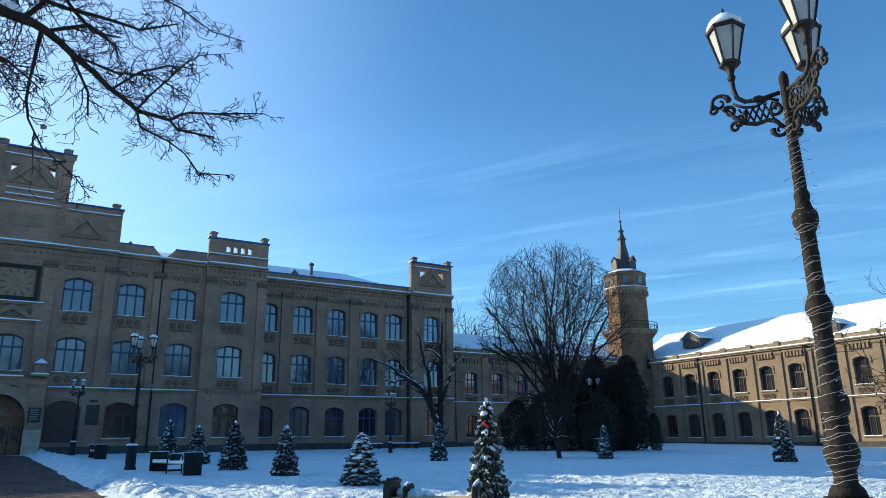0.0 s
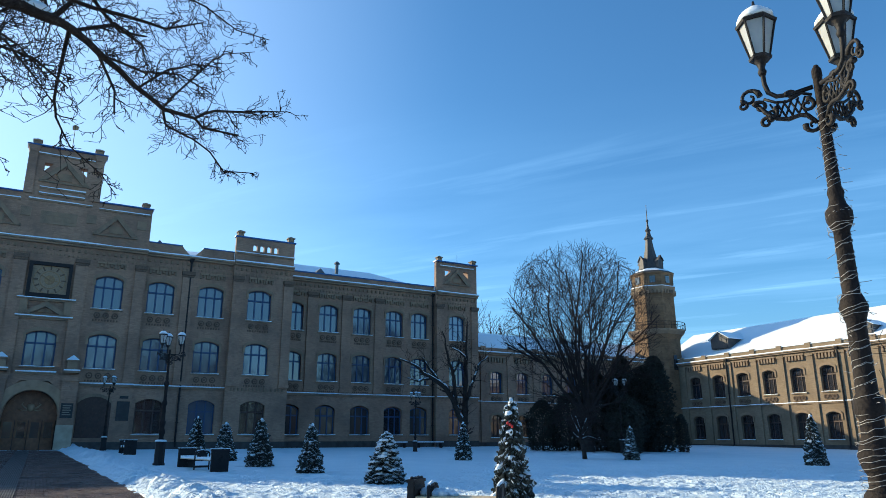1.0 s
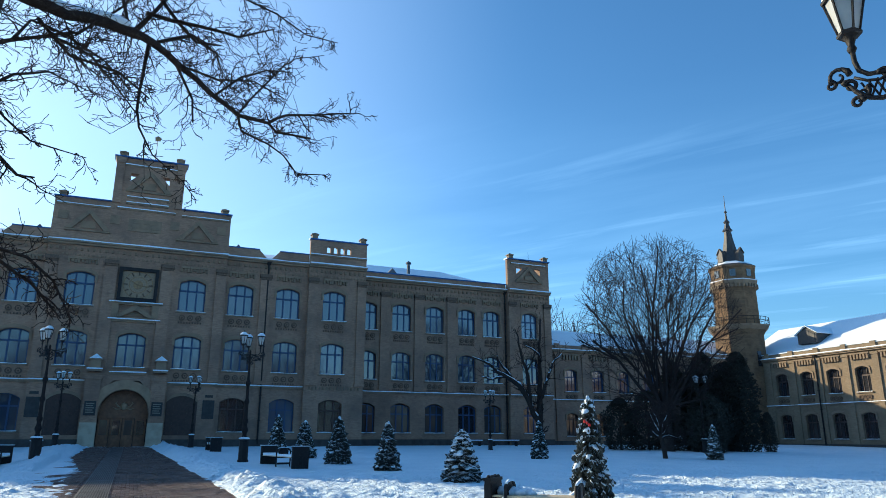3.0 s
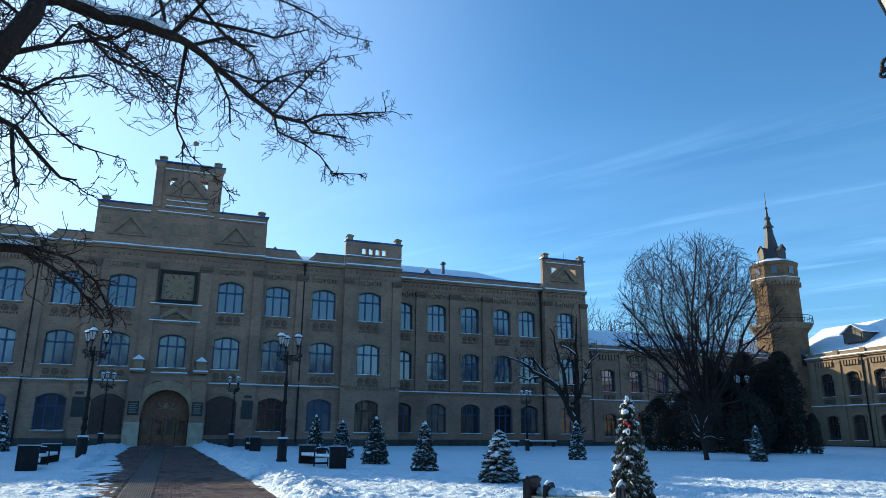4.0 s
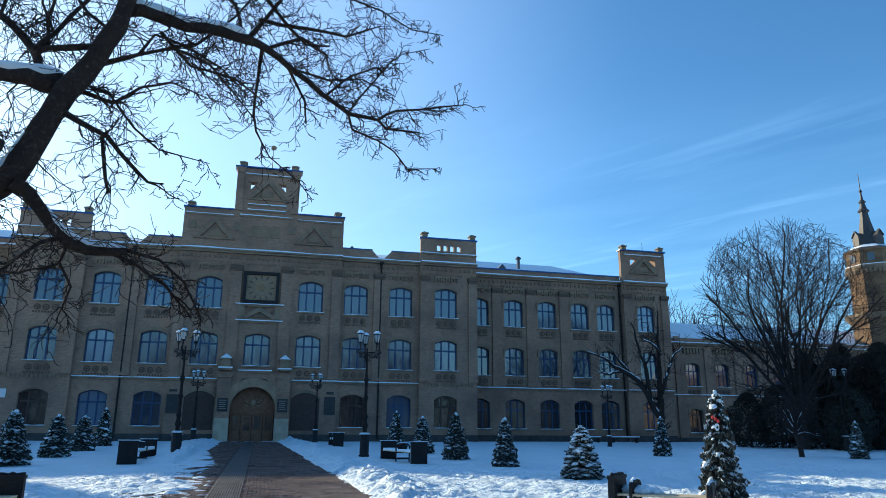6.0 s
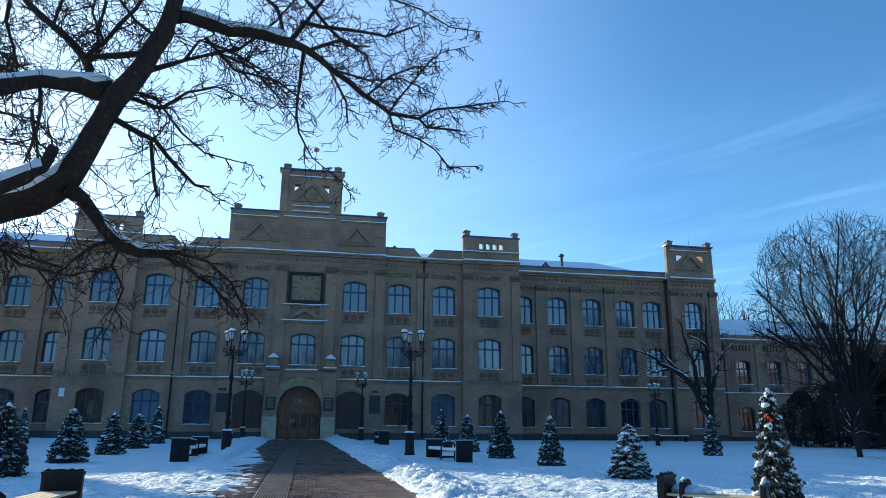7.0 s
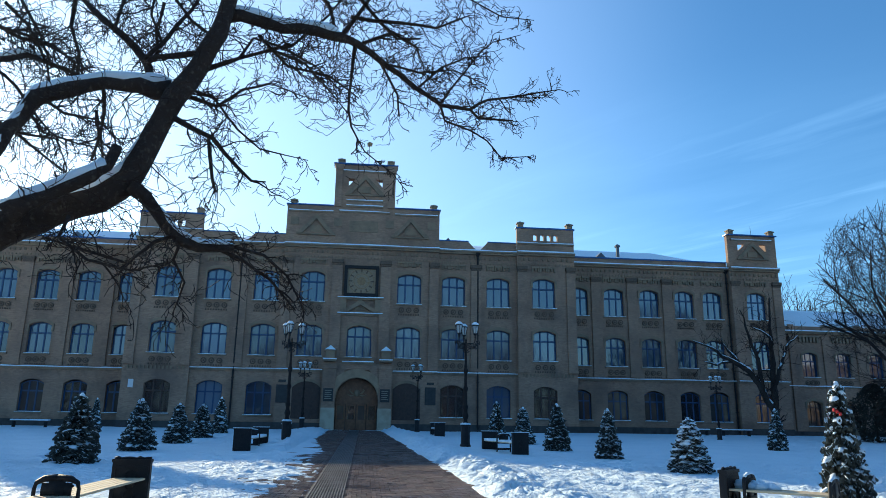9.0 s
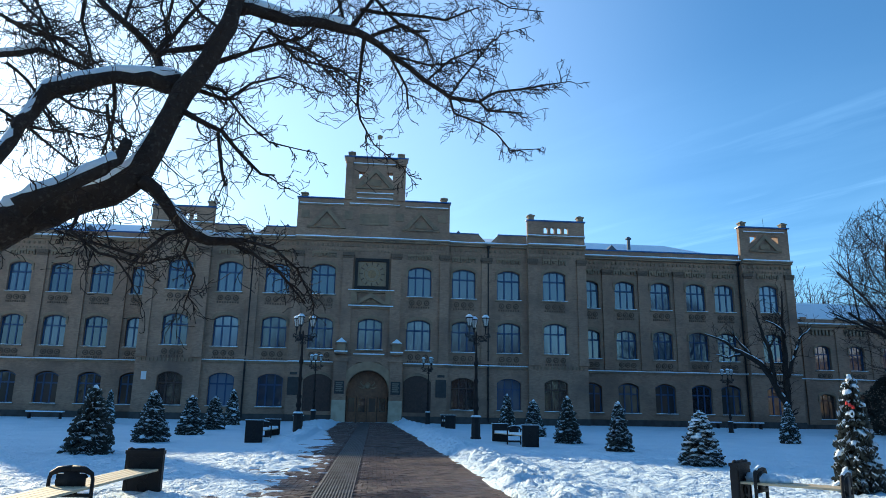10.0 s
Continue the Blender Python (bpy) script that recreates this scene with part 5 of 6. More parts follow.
# ---------------------------------------------------------------- benches
def bench(place, length, rz, label, rests=1, snowy=False, seat=0.465, at=None, ends=2):
    """A slatted seat between cast end panels; an open arched armrest divides it. It runs along local -y."""
    t = thing("bench", place, label, "bench", "benches along the walk", rz=rz)
    for y in (0.0, -length)[:ends]:
        e = part("end_panel", Shape().box(-0.34, 0.34, y - 0.06, y + 0.06, -0.1, 0.80).box(-0.35, 0.35, y - 0.08, y + 0.08, 0.80, 0.86), IRON, t)
        s = Shape()
        for k in (-1, 1):
            face = y + 0.06 * k
            lo, hi = sorted((face, face + 0.018 * k))
            s.box(-0.31, -0.27, lo, hi, 0.05, 0.74).box(0.27, 0.31, lo, hi, 0.05, 0.74).box(-0.27, 0.27, lo, hi, 0.70, 0.74).box(-0.27, 0.27, lo, hi, 0.05, 0.09)
            for cz in (0.22, 0.4, 0.58):
                p = [(0.09 * math.cos(a), face + 0.01 * k, cz + 0.08 * math.sin(a)) for a in [2 * math.pi * i / 10 for i in range(11)]]
                s.tube(p, [0.014] * 11, 4)
        part("panel_relief", s, IRON, e, "cast scrollwork in relief")
        n = Shape().box(-0.38, 0.38, y - 0.07, y + 0.07, 0.862, 0.89)
        crest = [(-0.33 + 0.066 * i, y, 0.868 + 0.012 * (i % 2)) for i in range(11)]
        part("crest", Shape().tube(crest, [0.022 + 0.016 * (i % 3 == 1) for i in range(11)], 6), IRON, e, smooth=True)
        if snowy:
            part("panel_snow", n, SNOW_TOP, e)
    for k in range(5):
        x = -0.23 + 0.115 * k
        part("slat", Shape().box(x - 0.048, x + 0.048, -length + 0.06, -0.06, seat - 0.035, seat), SLAT, t)
    for k in range(rests):
        y = at[k] if at else -length * (k + 1) / (rests + 1)
        s = Shape()
        for x in (-0.30, 0.30):
            s.tube([(x, y, 0.0), (x, y, 0.62), (x * 0.93, y, 0.70), (x * 0.6, y, 0.755), (0, y, 0.77)], [0.03, 0.028, 0.034, 0.046, 0.05], 6)
            p = [(x * 0.45 + q[0], y, q[2]) for q in spiral(0, 0.60, 0.1, 1.2, 0.5, 1 if x > 0 else -1)]
            s.tube(p, [0.018] * len(p), 5)
        s.box(-0.3, 0.3, y - 0.03, y + 0.03, 0.38, 0.43).box(-0.1, 0.1, y - 0.03, y + 0.03, 0.43, 0.74)
        r = part("armrest", s.box(-0.2, 0.2, y - 0.02, y + 0.02, 0.50, 0.70).box(-0.26, 0.26, y - 0.022, y + 0.022, 0.12, 0.2), IRON, t, "open cast armrest", True)
        if "swept" not in label:
            part("armrest_snow", Shape().tube([(-0.24, y, 0.76), (-0.05, y, 0.80), (0.2, y, 0.775)], [0.03, 0.04, 0.03], 6), SNOW_TOP, r)
    if "heaped" in label:
        rnd = random.Random(6)
        s = Shape()
        for i in range(9):
            lump(s, Vector((rnd.uniform(-0.2, 0.2), -0.2 - 0.07 * i, seat + 0.02)), rnd.uniform(0.1, 0.17) * (1.1 - 0.06 * i), rnd.uniform(0.09, 0.16) * (1.1 - 0.07 * i), rnd)
        tagged(part("seat_snow", s, SNOW_TOP, t, "lumps of snow on the seat", True), kind="stuff")
    if snowy:
        rnd = random.Random(2)
        s = Shape()
        m = 14
        for i in range(m):
            a, b = -0.08 - (length - 0.16) * i / m, -0.08 - (length - 0.16) * (i + 1) / m
            h = 0.05 + 0.05 * rnd.random()
            s.box(-0.27, 0.27, b, a, 0.466, 0.466 + h)
        tagged(part("seat_snow", s, SNOW_TOP, t, "snow lying on the seat"), kind="stuff")
    return t


bench((-4.2, 14.5, 0.0), 6.6, 0, "long cast-iron bench with cream slats, swept clear", 1, seat=0.53)
bench((6.62, 12.85, 0.0), 1.75, 44, "cast-iron bench with cream slats, snow heaped by the armrest", 2, seat=0.55, at=(-0.34, -1.68), ends=1)
bench((-4.7, 34.9, g(32)), 5.2, 0, "dark cast-iron bench beside the walk, dusted with snow", 1, True)
bench((5.75, 32.8, g(31)), 4.0, 8, "dark cast-iron bench beside the walk, dusted with snow", 1, True)
bench((5.0, 50.2, g(49)), 3.0, 0, "dark cast-iron bench beside the walk, dusted with snow", 1, True)
for x, y in ((26.5, 56.0), (30.2, 56.2), (-24.0, 55.5)):
    t = thing("park_bench", (x, y, g(y)), "plain wooden bench under snow by the wall", "bench", "benches by the wall")
    part("seat", Shape().box(-1.3, 1.3, -0.2, 0.2, 0.42, 0.48), DARK_WOOD, t)
    part("seat_snow", Shape().box(-1.3, 1.3, -0.22, 0.2, 0.482, 0.58), SNOW_TOP, t)
    for k in (-1.1, 1.1):
        part("leg", Shape().box(k - 0.05, k + 0.05, -0.18, 0.18, -0.1, 0.42), IRON, t)
t = thing("marker_post", (-3.95, 41.0, g(41)), "thin dark marker stake in the snow", "post")
part("stake", Shape().tube([(0, 0, -0.1), (0, 0, 1.0)], [0.02, 0.02], 6), IRON, t)
for x, y in ((-4.35, 42.6),):
    t = thing("litter_bin", (x, y, g(y)), "dark metal litter bin capped with snow", "bin")
    part("body", Shape().lathe([(0.26, -0.1), (0.28, 0.1), (0.28, 0.72), (0.31, 0.75), (0.31, 0.8)], 12), IRON, t)
    part("snow_cap", Shape().lathe([(0.31, 0.802), (0.28, 0.88), (0.1, 0.9)], 12), SNOW_TOP, t, smooth=True)


# ---------------------------------------------------------------- young spruces
def spruce_meshes(seed, h=2.0, r=0.72, snow=0.4, open_top=0.0):
    """Whorls of drooping boughs, each a fan of needle sprays, with clots of snow on some."""
    rnd = random.Random(seed)
    leaf, white = Shape(), Shape()
    levels = 21
    for lv in range(levels):
        q = lv / (levels - 1)
        z = 0.12 + (h - 0.2) * q
        tier = 1.8 if lv % 4 == 1 else 0.5
        reach = r * (0.93 - 0.83 * q ** 1.1) * (0.8 + 0.2 * min(q / 0.14, 1)) * (1.06 if lv % 3 == 1 else 0.96) * rnd.uniform(0.9, 1.06) + 0.09
        n = max(6, int(20 * (1 - q) + 6))
        for k in range(n):
            a = 2 * math.pi * (k + rnd.uniform(-0.35, 0.35)) / n + lv * 0.7
            ln = reach * rnd.uniform(0.75, 1.12)
            out = Vector((math.cos(a), math.sin(a), 0))
            side = Vector((-math.sin(a), math.cos(a), 0))
            droop = rnd.uniform(-0.28, 0.05) + 0.35 * q
            p0 = Vector((0, 0, z + rnd.uniform(-0.05, 0.05)))
            m = 7
            for i in range(m):
                s = (i + 0.7) / m
                c = p0 + out * ln * s + Vector((0, 0, droop * ln * s - 0.08 * s * s))
                wdt = (0.05 + 0.20 * ln * (1 - 0.55 * s)) * rnd.uniform(0.7, 1.2)
                for e in (-1, 1):
                    tip = c + side * e * wdt + out * wdt * 0.75 + Vector((0, 0, rnd.uniform(-0.07, 0.03)))
                    b = c - out * 0.05 + Vector((0, 0, -0.03))
                    u = c + out * 0.06 + Vector((0, 0, 0.03))
                    leaf.add([b, tip + Vector((0, 0, -0.035)), tip + out * 0.03, u], [(0, 1, 2, 3)])
                    if i > 2 and rnd.random() < (0.75 if snow > 1 else 0.5) * snow * (1 + 1.2 * noise.noise((c.x * 4, c.y * 4, c.z * 4 + seed))):
                        k = rnd.uniform(0.4, 0.95)
                        up = Vector((0, 0, 0.016))
                        white.add([b.lerp(tip, 0.25) + up, b.lerp(tip, k) + Vector((0, 0, -0.015)) + up, u.lerp(tip + out * 0.03, k) + up * 1.5, u + up * 1.8], [(0, 1, 2, 3)])
                    t2 = c + side * e * wdt * 0.6 + Vector((0, 0, -0.09)) + out * 0.04
                    leaf.add([b, t2, u], [(0, 1, 2)])
            for extra in range(2):
                s = rnd.uniform(0.5, 1.0)
                c = p0 + out * ln * s + side * rnd.uniform(-0.12, 0.12) * ln + Vector((0, 0, droop * ln * s - 0.08 * s * s + 0.03))
                if rnd.random() < 0.5 * snow:
                    w = rnd.uniform(0.012, 0.032)
                    patch(white, c, out, side, w * rnd.uniform(0.8, 2.0), w * rnd.uniform(0.8, 2.2), w * 0.6, rnd)
            if rnd.random() < (1.6 if snow > 0.6 else 0.8) * tier * snow * (1.0 + 0.9 * noise.noise((out.x * 1.5, out.y * 1.5, z * 2.5 + seed))):
                s = rnd.uniform(0.55, 0.95)
                c = p0 + out * ln * s + Vector((0, 0, droop * ln * s + 0.0))
                w = rnd.choice((0.022, 0.03, 0.04, 0.055, 0.11 if snow > 0.6 else 0.075)) * rnd.uniform(0.8, 1.2) * (1.25 if tier > 1 else 1) * (1.45 if snow > 1 else 1) * (1.1 - 0.35 * q)
                patch(white, c, out, side, w * rnd.uniform(0.9, 1.9), w * rnd.uniform(0.8, 1.5), w * rnd.uniform(0.3, 0.55), rnd)
    # the leader
    leaf.tube([(0, 0, h - 0.25), (0, 0, h + 0.08)], [0.03, 0.008], 5)
    for i in range(14):
        a, z = rnd.uniform(0, 6.28), h - rnd.uniform(-0.05, 0.3)
        d = Vector((math.cos(a), math.sin(a), 0.6)) * 0.12
        p = Vector((0, 0, z - 0.06))
        leaf.add([p, p + d + Vector((0, 0, -0.03)), p + d * 1.1 + Vector((0, 0, 0.04)), p + Vector((0, 0, 0.05))], [(0, 1, 2, 3)])
    lump(white, Vector((0.01, 0, h - 0.03)), 0.095, 0.1, rnd)
    lump(white, Vector((-0.05, -0.05, h - 0.17)), 0.08, 0.07, rnd)
    trunk = Shape().tube([(0, 0, -0.1), (0, 0, h * 0.9)], [0.05, 0.015], 7)
    return trunk.mesh("trunk", BARK), leaf.mesh("foliage", NEEDLE), white.mesh("snow_cover", SNOW_TOP, True)


SPRUCES = [spruce_meshes(11, 2.0, 0.78, 0.55), spruce_meshes(12, 2.0, 0.74, 0.72), spruce_meshes(13, 2.0, 0.70, 0.68), spruce_meshes(14, 2.0, 0.84, 1.45), spruce_meshes(15, 2.0, 0.74, 0.8)]


def spruce(x, y, h, r, kind, label, rz=0):
    t = thing("spruce_tree", (x, y, g(y) + 0.0), label, "tree", "young spruces on the lawn", rz=rz)
    sx = r / 0.76
    t.matrix_basis = t.matrix_basis @ Matrix.Diagonal((sx, sx, h / 2.0, 1))
    for name, me in zip(("trunk", "foliage", "snow_cover"), SPRUCES[kind]):
        ob = part(name, me, None, t)
        if name != "trunk":
            tagged(ob, kind="stuff")
    return t


for i, (x, y, h, r, k) in enumerate(((-8.45, 23.0, 2.02, 0.68, 0), (-8.64, 29.6, 1.94, 0.68, 1), (-8.62, 35.4, 1.8, 0.68, 2), (-8.77, 41.1, 1.79, 0.66, 1), (-9.13, 47.9, 2.25, 0.58, 2), (-16.4, 46.7, 2.05, 0.46, 2),
                                     (7.54, 40.6, 2.2, 0.6, 2), (8.58, 38.4, 1.91, 0.62, 1), (8.83, 32.5, 2.07, 0.6, 0), (9.39, 27.2, 1.85, 0.52, 1), (21.0, 35.1, 2.03, 0.52, 2), (29.8, 31.1, 1.89, 0.48, 2), (34.2, 22.8, 2.5, 0.55, 1))):
    spruce(x, y, h, r, k, "young dark spruce dusted with snow on the lawn", rz=37 * i)
spruce(10.0, 21.6, 1.6, 0.58, 3, "young spruce laden with thick snow", 15)
big = spruce(10.6, 15.3, 2.46, 0.52, 4, "tall decorated spruce with snow clots and a red bow", 0)
for dx, dy, z in ((-0.24, -0.26, 1.5), (-0.17, -0.3, 1.46), (-0.3, -0.2, 1.53)):
    s = Shape()
    lump(s, Vector((dx, dy, z)), 0.045, 0.05, random.Random(5))
    part("red_bow", s, RED, big, "red bow")
s = Shape()
s.tube([(0.07 * math.cos(a) - 0.24, -0.32, 1.36 + 0.05 * math.sin(a)) for a in [2 * math.pi * i / 12 for i in range(13)]], [0.022] * 13, 6)
part("wreath", s, SNOW_TOP, big, "small white wreath")


# ---------------------------------------------------------------- bare trees
def grow(s, p, d, length, r, level, rnd, lift=0.1, spread=0.6, kids=4, bend=0.25, least=0.003, segs=4, snow=None, dome=None):
    """A twisting branch and its children."""
    pts, rad = [p.copy()], [r]
    q = p.copy()
    dirs = []
    for i in range(segs):
        d = (d + Vector((rnd.gauss(0, bend), rnd.gauss(0, bend), rnd.gauss(0, bend) + lift))).normalized()
        step = d * length / segs
        if dome and ((q + step - dome[0]).x / dome[1]) ** 2 + ((q + step - dome[0]).y / dome[1]) ** 2 + ((q + step - dome[0]).z / dome[2]) ** 2 > dome[3]:
            break
        q = q + step
        pts.append(q.copy())
        rad.append(max(least, r * (1 - 0.75 * (i + 1) / segs)))
        dirs.append(d.copy())
    segs = len(dirs)
    if not segs:
        return
    s.tube(pts, rad, 7 if r > 0.08 else 5 if r > 0.03 else 3)
    if snow is not None and r > 0.05:
        snow.tube([v + Vector((0, 0, t * 0.8)) for v, t in zip(pts[:-1], rad)], [t * 0.6 for t in rad[:-1]], 6)
    if level <= 0:
        return
    for k in range(kids):
        u = (k + rnd.uniform(0.3, 1.0)) / kids
        i = min(int(u * segs), segs - 1)
        base = pts[i].lerp(pts[i + 1], u * segs - i)
        side = Vector((rnd.gauss(0, 1), rnd.gauss(0, 1), rnd.gauss(0, 0.8)))
        side = (side - dirs[i] * side.dot(dirs[i])).normalized()
        nd = (dirs[i] * (1 - spread * 0.5) + side * spread).normalized()
        grow(s, base, nd, length * rnd.uniform(0.45, 0.75), max(least, rad[i] * rnd.uniform(0.45, 0.65)), level - 1, rnd, lift, spread, kids, bend, least, max(3, segs - 1), snow, dome and (*dome[:3], rnd.uniform(0.92, 1.05)))


def bare_tree(place, name, label, height, seed, limbs, levels, split, spread, trunk_r, least, lean=(0, 0), snowy=False, group="bare trees", lift=0.12, tilt=0.55, dome=None, kids=5, thick=(0.4, 0.6), bend=0.13):
    rnd = random.Random(seed)
    t = thing(name, place, label, "tree", group)
    tr, tw, sn = Shape(), Shape(), Shape()
    top = Vector((lean[0], lean[1], split))
    tr.tube([(0, 0, -0.3), (lean[0] * 0.2, lean[1] * 0.2, split * 0.3), (lean[0] * 0.6, lean[1] * 0.6, split * 0.7), top], [trunk_r * 1.35, trunk_r, trunk_r * 0.9, trunk_r * 0.85], 10)
    part("trunk", tr, BARK, t, smooth=True)
    for k in range(limbs):
        a = 2 * math.pi * (k + rnd.uniform(-0.25, 0.25)) / limbs
        tl = tilt * rnd.uniform(0.35, 1.25)
        d = Vector((math.cos(a) * tl, math.sin(a) * tl, 1.0)).normalized()
        grow(tw, top - Vector((0, 0, rnd.uniform(0, split * 0.25))), d, (height - split) * rnd.uniform(0.62, 0.85), trunk_r * rnd.uniform(*thick), levels, rnd, lift, spread, kids, bend, least, 6, sn if snowy else None, dome)
    tagged(part("twig_mass", tw, TWIG, t, "bare twigs"), kind="stuff")
    if snowy and sn.f:
        part("branch_snow", sn, SNOW_TOP, t, "snow lying along the limbs", True)
    return t


bare_tree((36.3, 42.4, g(42.4)), "linden_tree", "large bare tree with a broad fan of fine twigs", 21.0, 29, 17, 4, 3.0, 0.62, 0.40, 0.0115, lift=0.04, tilt=0.72, dome=(Vector((-0.3, 0, 9.2)), 6.4, 7.4, 1.0), kids=4, thick=(0.2, 0.36), bend=0.16)


def leaning_maple(place):
    """An upright trunk and a leaning one with long snowy limbs; rows are x, z and radius from the foot."""
    rnd = random.Random(23)
    t = thing("maple_tree", place, "bare tree with snow along its leaning limbs, by the wall", "tree", "bare trees")
    runs = (((0.0, -0.3, 0.26), (0.05, 1.8, 0.22), (0.25, 4.3, 0.18), (0.35, 6.5, 0.13), (0.3, 8.6, 0.09), (0.45, 11.0, 0.04)),
            ((0.05, 1.9, 0.2), (-0.75, 3.4, 0.18), (-1.85, 5.1, 0.16), (-3.55, 6.0, 0.11), (-4.9, 6.8, 0.07), (-6.4, 7.3, 0.03)),
            ((-2.5, 5.45, 0.09), (-3.5, 6.6, 0.07), (-4.1, 7.5, 0.03)),
            ((-3.2, 5.8, 0.08), (-4.55, 5.5, 0.06), (-5.5, 5.75, 0.03)),
            ((-0.85, 3.6, 0.13), (-0.95, 6.0, 0.11), (-1.5, 8.0, 0.08), (-2.1, 10.0, 0.03)),
            ((0.25, 4.1, 0.13), (0.95, 5.7, 0.1), (1.45, 7.1, 0.07), (2.4, 8.0, 0.03)),
            ((0.35, 7.2, 0.09), (-0.35, 8.1, 0.06), (-1.3, 8.5, 0.03)),
            ((-1.1, 6.4, 0.06), (-0.5, 7.2, 0.04), (-0.2, 8.3, 0.02)))
    snowy = (1, 2, 3, 5, 6)
    twigs = Shape()
    for k, run in enumerate(runs):
        pts = [Vector((x, 0.25 * math.sin(1.7 * k + 0.6 * i) * min(i, 2) * 0.5, z)) for i, (x, z, r) in enumerate(run)]
        rad = [1.3 * r for x, z, r in run]
        p2, r2 = [], []
        for i in range(len(pts) - 1):
            for u in (0.0, 0.33, 0.66):
                wob = Vector((rnd.gauss(0, 1), rnd.gauss(0, 1), rnd.gauss(0, 1))) * 0.06 * (u > 0)
                p2.append(pts[i].lerp(pts[i + 1], u) + wob)
                r2.append(rad[i] + (rad[i + 1] - rad[i]) * u)
        p2.append(pts[-1])
        r2.append(rad[-1])
        part("trunk" if k == 0 else "limb", Shape().tube(p2, r2, 9), BARK, t, smooth=True)
        if k in snowy:
            part("limb_snow", Shape().tube([v + Vector((0, -0.02, q * 0.75)) for v, q in zip(p2[1:], r2[1:])], [q * rnd.uniform(0.5, 0.85) for q in r2[1:]], 6), SNOW_TOP, t, "pale snow along the limb", True)
        for i in range(2, len(p2) - 1):
            for n in range(2):
                seg = (p2[i + 1] - p2[i]).normalized()
                side = Vector((rnd.gauss(0, 1), rnd.gauss(0, 1), rnd.gauss(0.2, 0.8))).normalized()
                grow(twigs, p2[i], (seg + side).normalized(), rnd.uniform(0.6, 1.7), max(0.018, r2[i] * 0.3), 1, rnd, 0.04, 0.7, 3, 0.2, 0.014, 5)
    tagged(part("twig_mass", twigs, TWIG, t, "bare twigs"), kind="stuff")


leaning_maple((31.95, 53.2, g(53.2)))
bare_tree((28.0, 33.0, g(33)), "apple_tree", "small crooked bare tree with snow on its twigs", 3.8, 33, 6, 3, 1.3, 0.7, 0.13, 0.012, (-0.3, 0), True, lift=0.0, tilt=0.95, bend=0.28)
bare_tree((35.5, 16.0, 0.15), "maple_tree", "bare tree with snow along its limbs near the wing", 5.8, 41, 6, 3, 2.0, 0.7, 0.2, 0.015, (-0.3, 0), True, lift=0.02, tilt=0.9, bend=0.24)
for x, y, h, sd in ((55.0, 88.0, 15.5, 51), (60.5, 90.0, 14.5, 52), (66, 92, 14, 53), (102.0, 43.0, 16.5, 54)):
    bare_tree((x, y, 0.9), "far_tree", "distant bare tree behind the roofs", h, sd, 7, 3, 3.0, 0.6, 0.35, 0.025, group="far trees")


for i in range(9):
    bare_tree((-34 + 8.5 * i, -24 - 5 * (i % 3), 0.0), "park_tree", "large bare park tree on the open side of the lawn", 15 + (i * 7) % 5, 60 + i, 7, 3, 3.0, 0.6, 0.35, 0.03, group="park trees")


def thuja_mesh(seed, h, r, n=1500):
    rnd = random.Random(seed)
    s = Shape()
    for i in range(n):
        z = h * rnd.random() ** 0.9
        q = z / h
        prof = r * (0.75 + 0.35 * math.sin(min(q * 2.2, 1.57))) * (1 - q ** 2.6) ** 0.6 + 0.1
        a = rnd.uniform(0, 6.283)
        bulge = 1 + 0.4 * noise.noise((math.cos(a) * 1.6, math.sin(a) * 1.6, z * 0.7 + seed))
        rr = prof * bulge * rnd.uniform(0.55, 1.02)
        c = Vector((rr * math.cos(a), rr * math.sin(a), z))
        u = Vector((rnd.gauss(0, 1), rnd.gauss(0, 1), rnd.gauss(0.6, 0.7))).normalized() * rnd.uniform(0.14, 0.34)
        w = u.orthogonal().normalized() * rnd.uniform(0.07, 0.16)
        s.add([c - w, c + w * 0.6 + u * 0.4, c + u, c - w * 0.8 + u * 0.5], [(0, 1, 2, 3)])
    return s.mesh("foliage", THUJA)


TH = [thuja_mesh(3, 8.0, 1.5, 5200), thuja_mesh(4, 6.0, 2.2, 5200)]
for x, y, k, sc in ((40.0, 42.5, 0, 0.85), (40.3, 42.6, 0, 0.92), (41.5, 41.6, 0, 0.82), (42.5, 41.2, 0, 0.92), (44.2, 40.4, 0, 0.36), (39.0, 44.5, 0, 0.85), (37.5, 46.0, 1, 0.75), (35.2, 46.5, 1, 0.65), (38.5, 40.5, 1, 0.7), (41.0, 43.6, 1, 0.9)):
    t = thing("thuja", (x, y, g(y)), "tall dense dark thuja in shade" if k == 0 else "broad dark evergreen bush in shade", "tree", "evergreens by the tower", rz=x * 40, scale=sc)
    part("trunk", Shape().tube([(0, 0, -0.2), (0, 0, 5.0)], [0.15, 0.05], 7), BARK, t)
    part("foliage", TH[k], None, t)

# unseen evergreen row added behind the camera, so the ground-floor panes reflect dark
for i in range(25):
    t = thing("reflection_evergreen", (-84 + 7.2 * i, -33 - 3 * (i % 2), 0.0), "unseen broad dark evergreen, added to darken the window reflections", "tree", "evergreen belt", rz=i * 67, scale=1.9 + 0.12 * (i % 3))
    part("trunk", Shape().tube([(0, 0, -0.2), (0, 0, 5.0)], [0.15, 0.05], 7), BARK, t)
    part("foliage", TH[1], None, t)

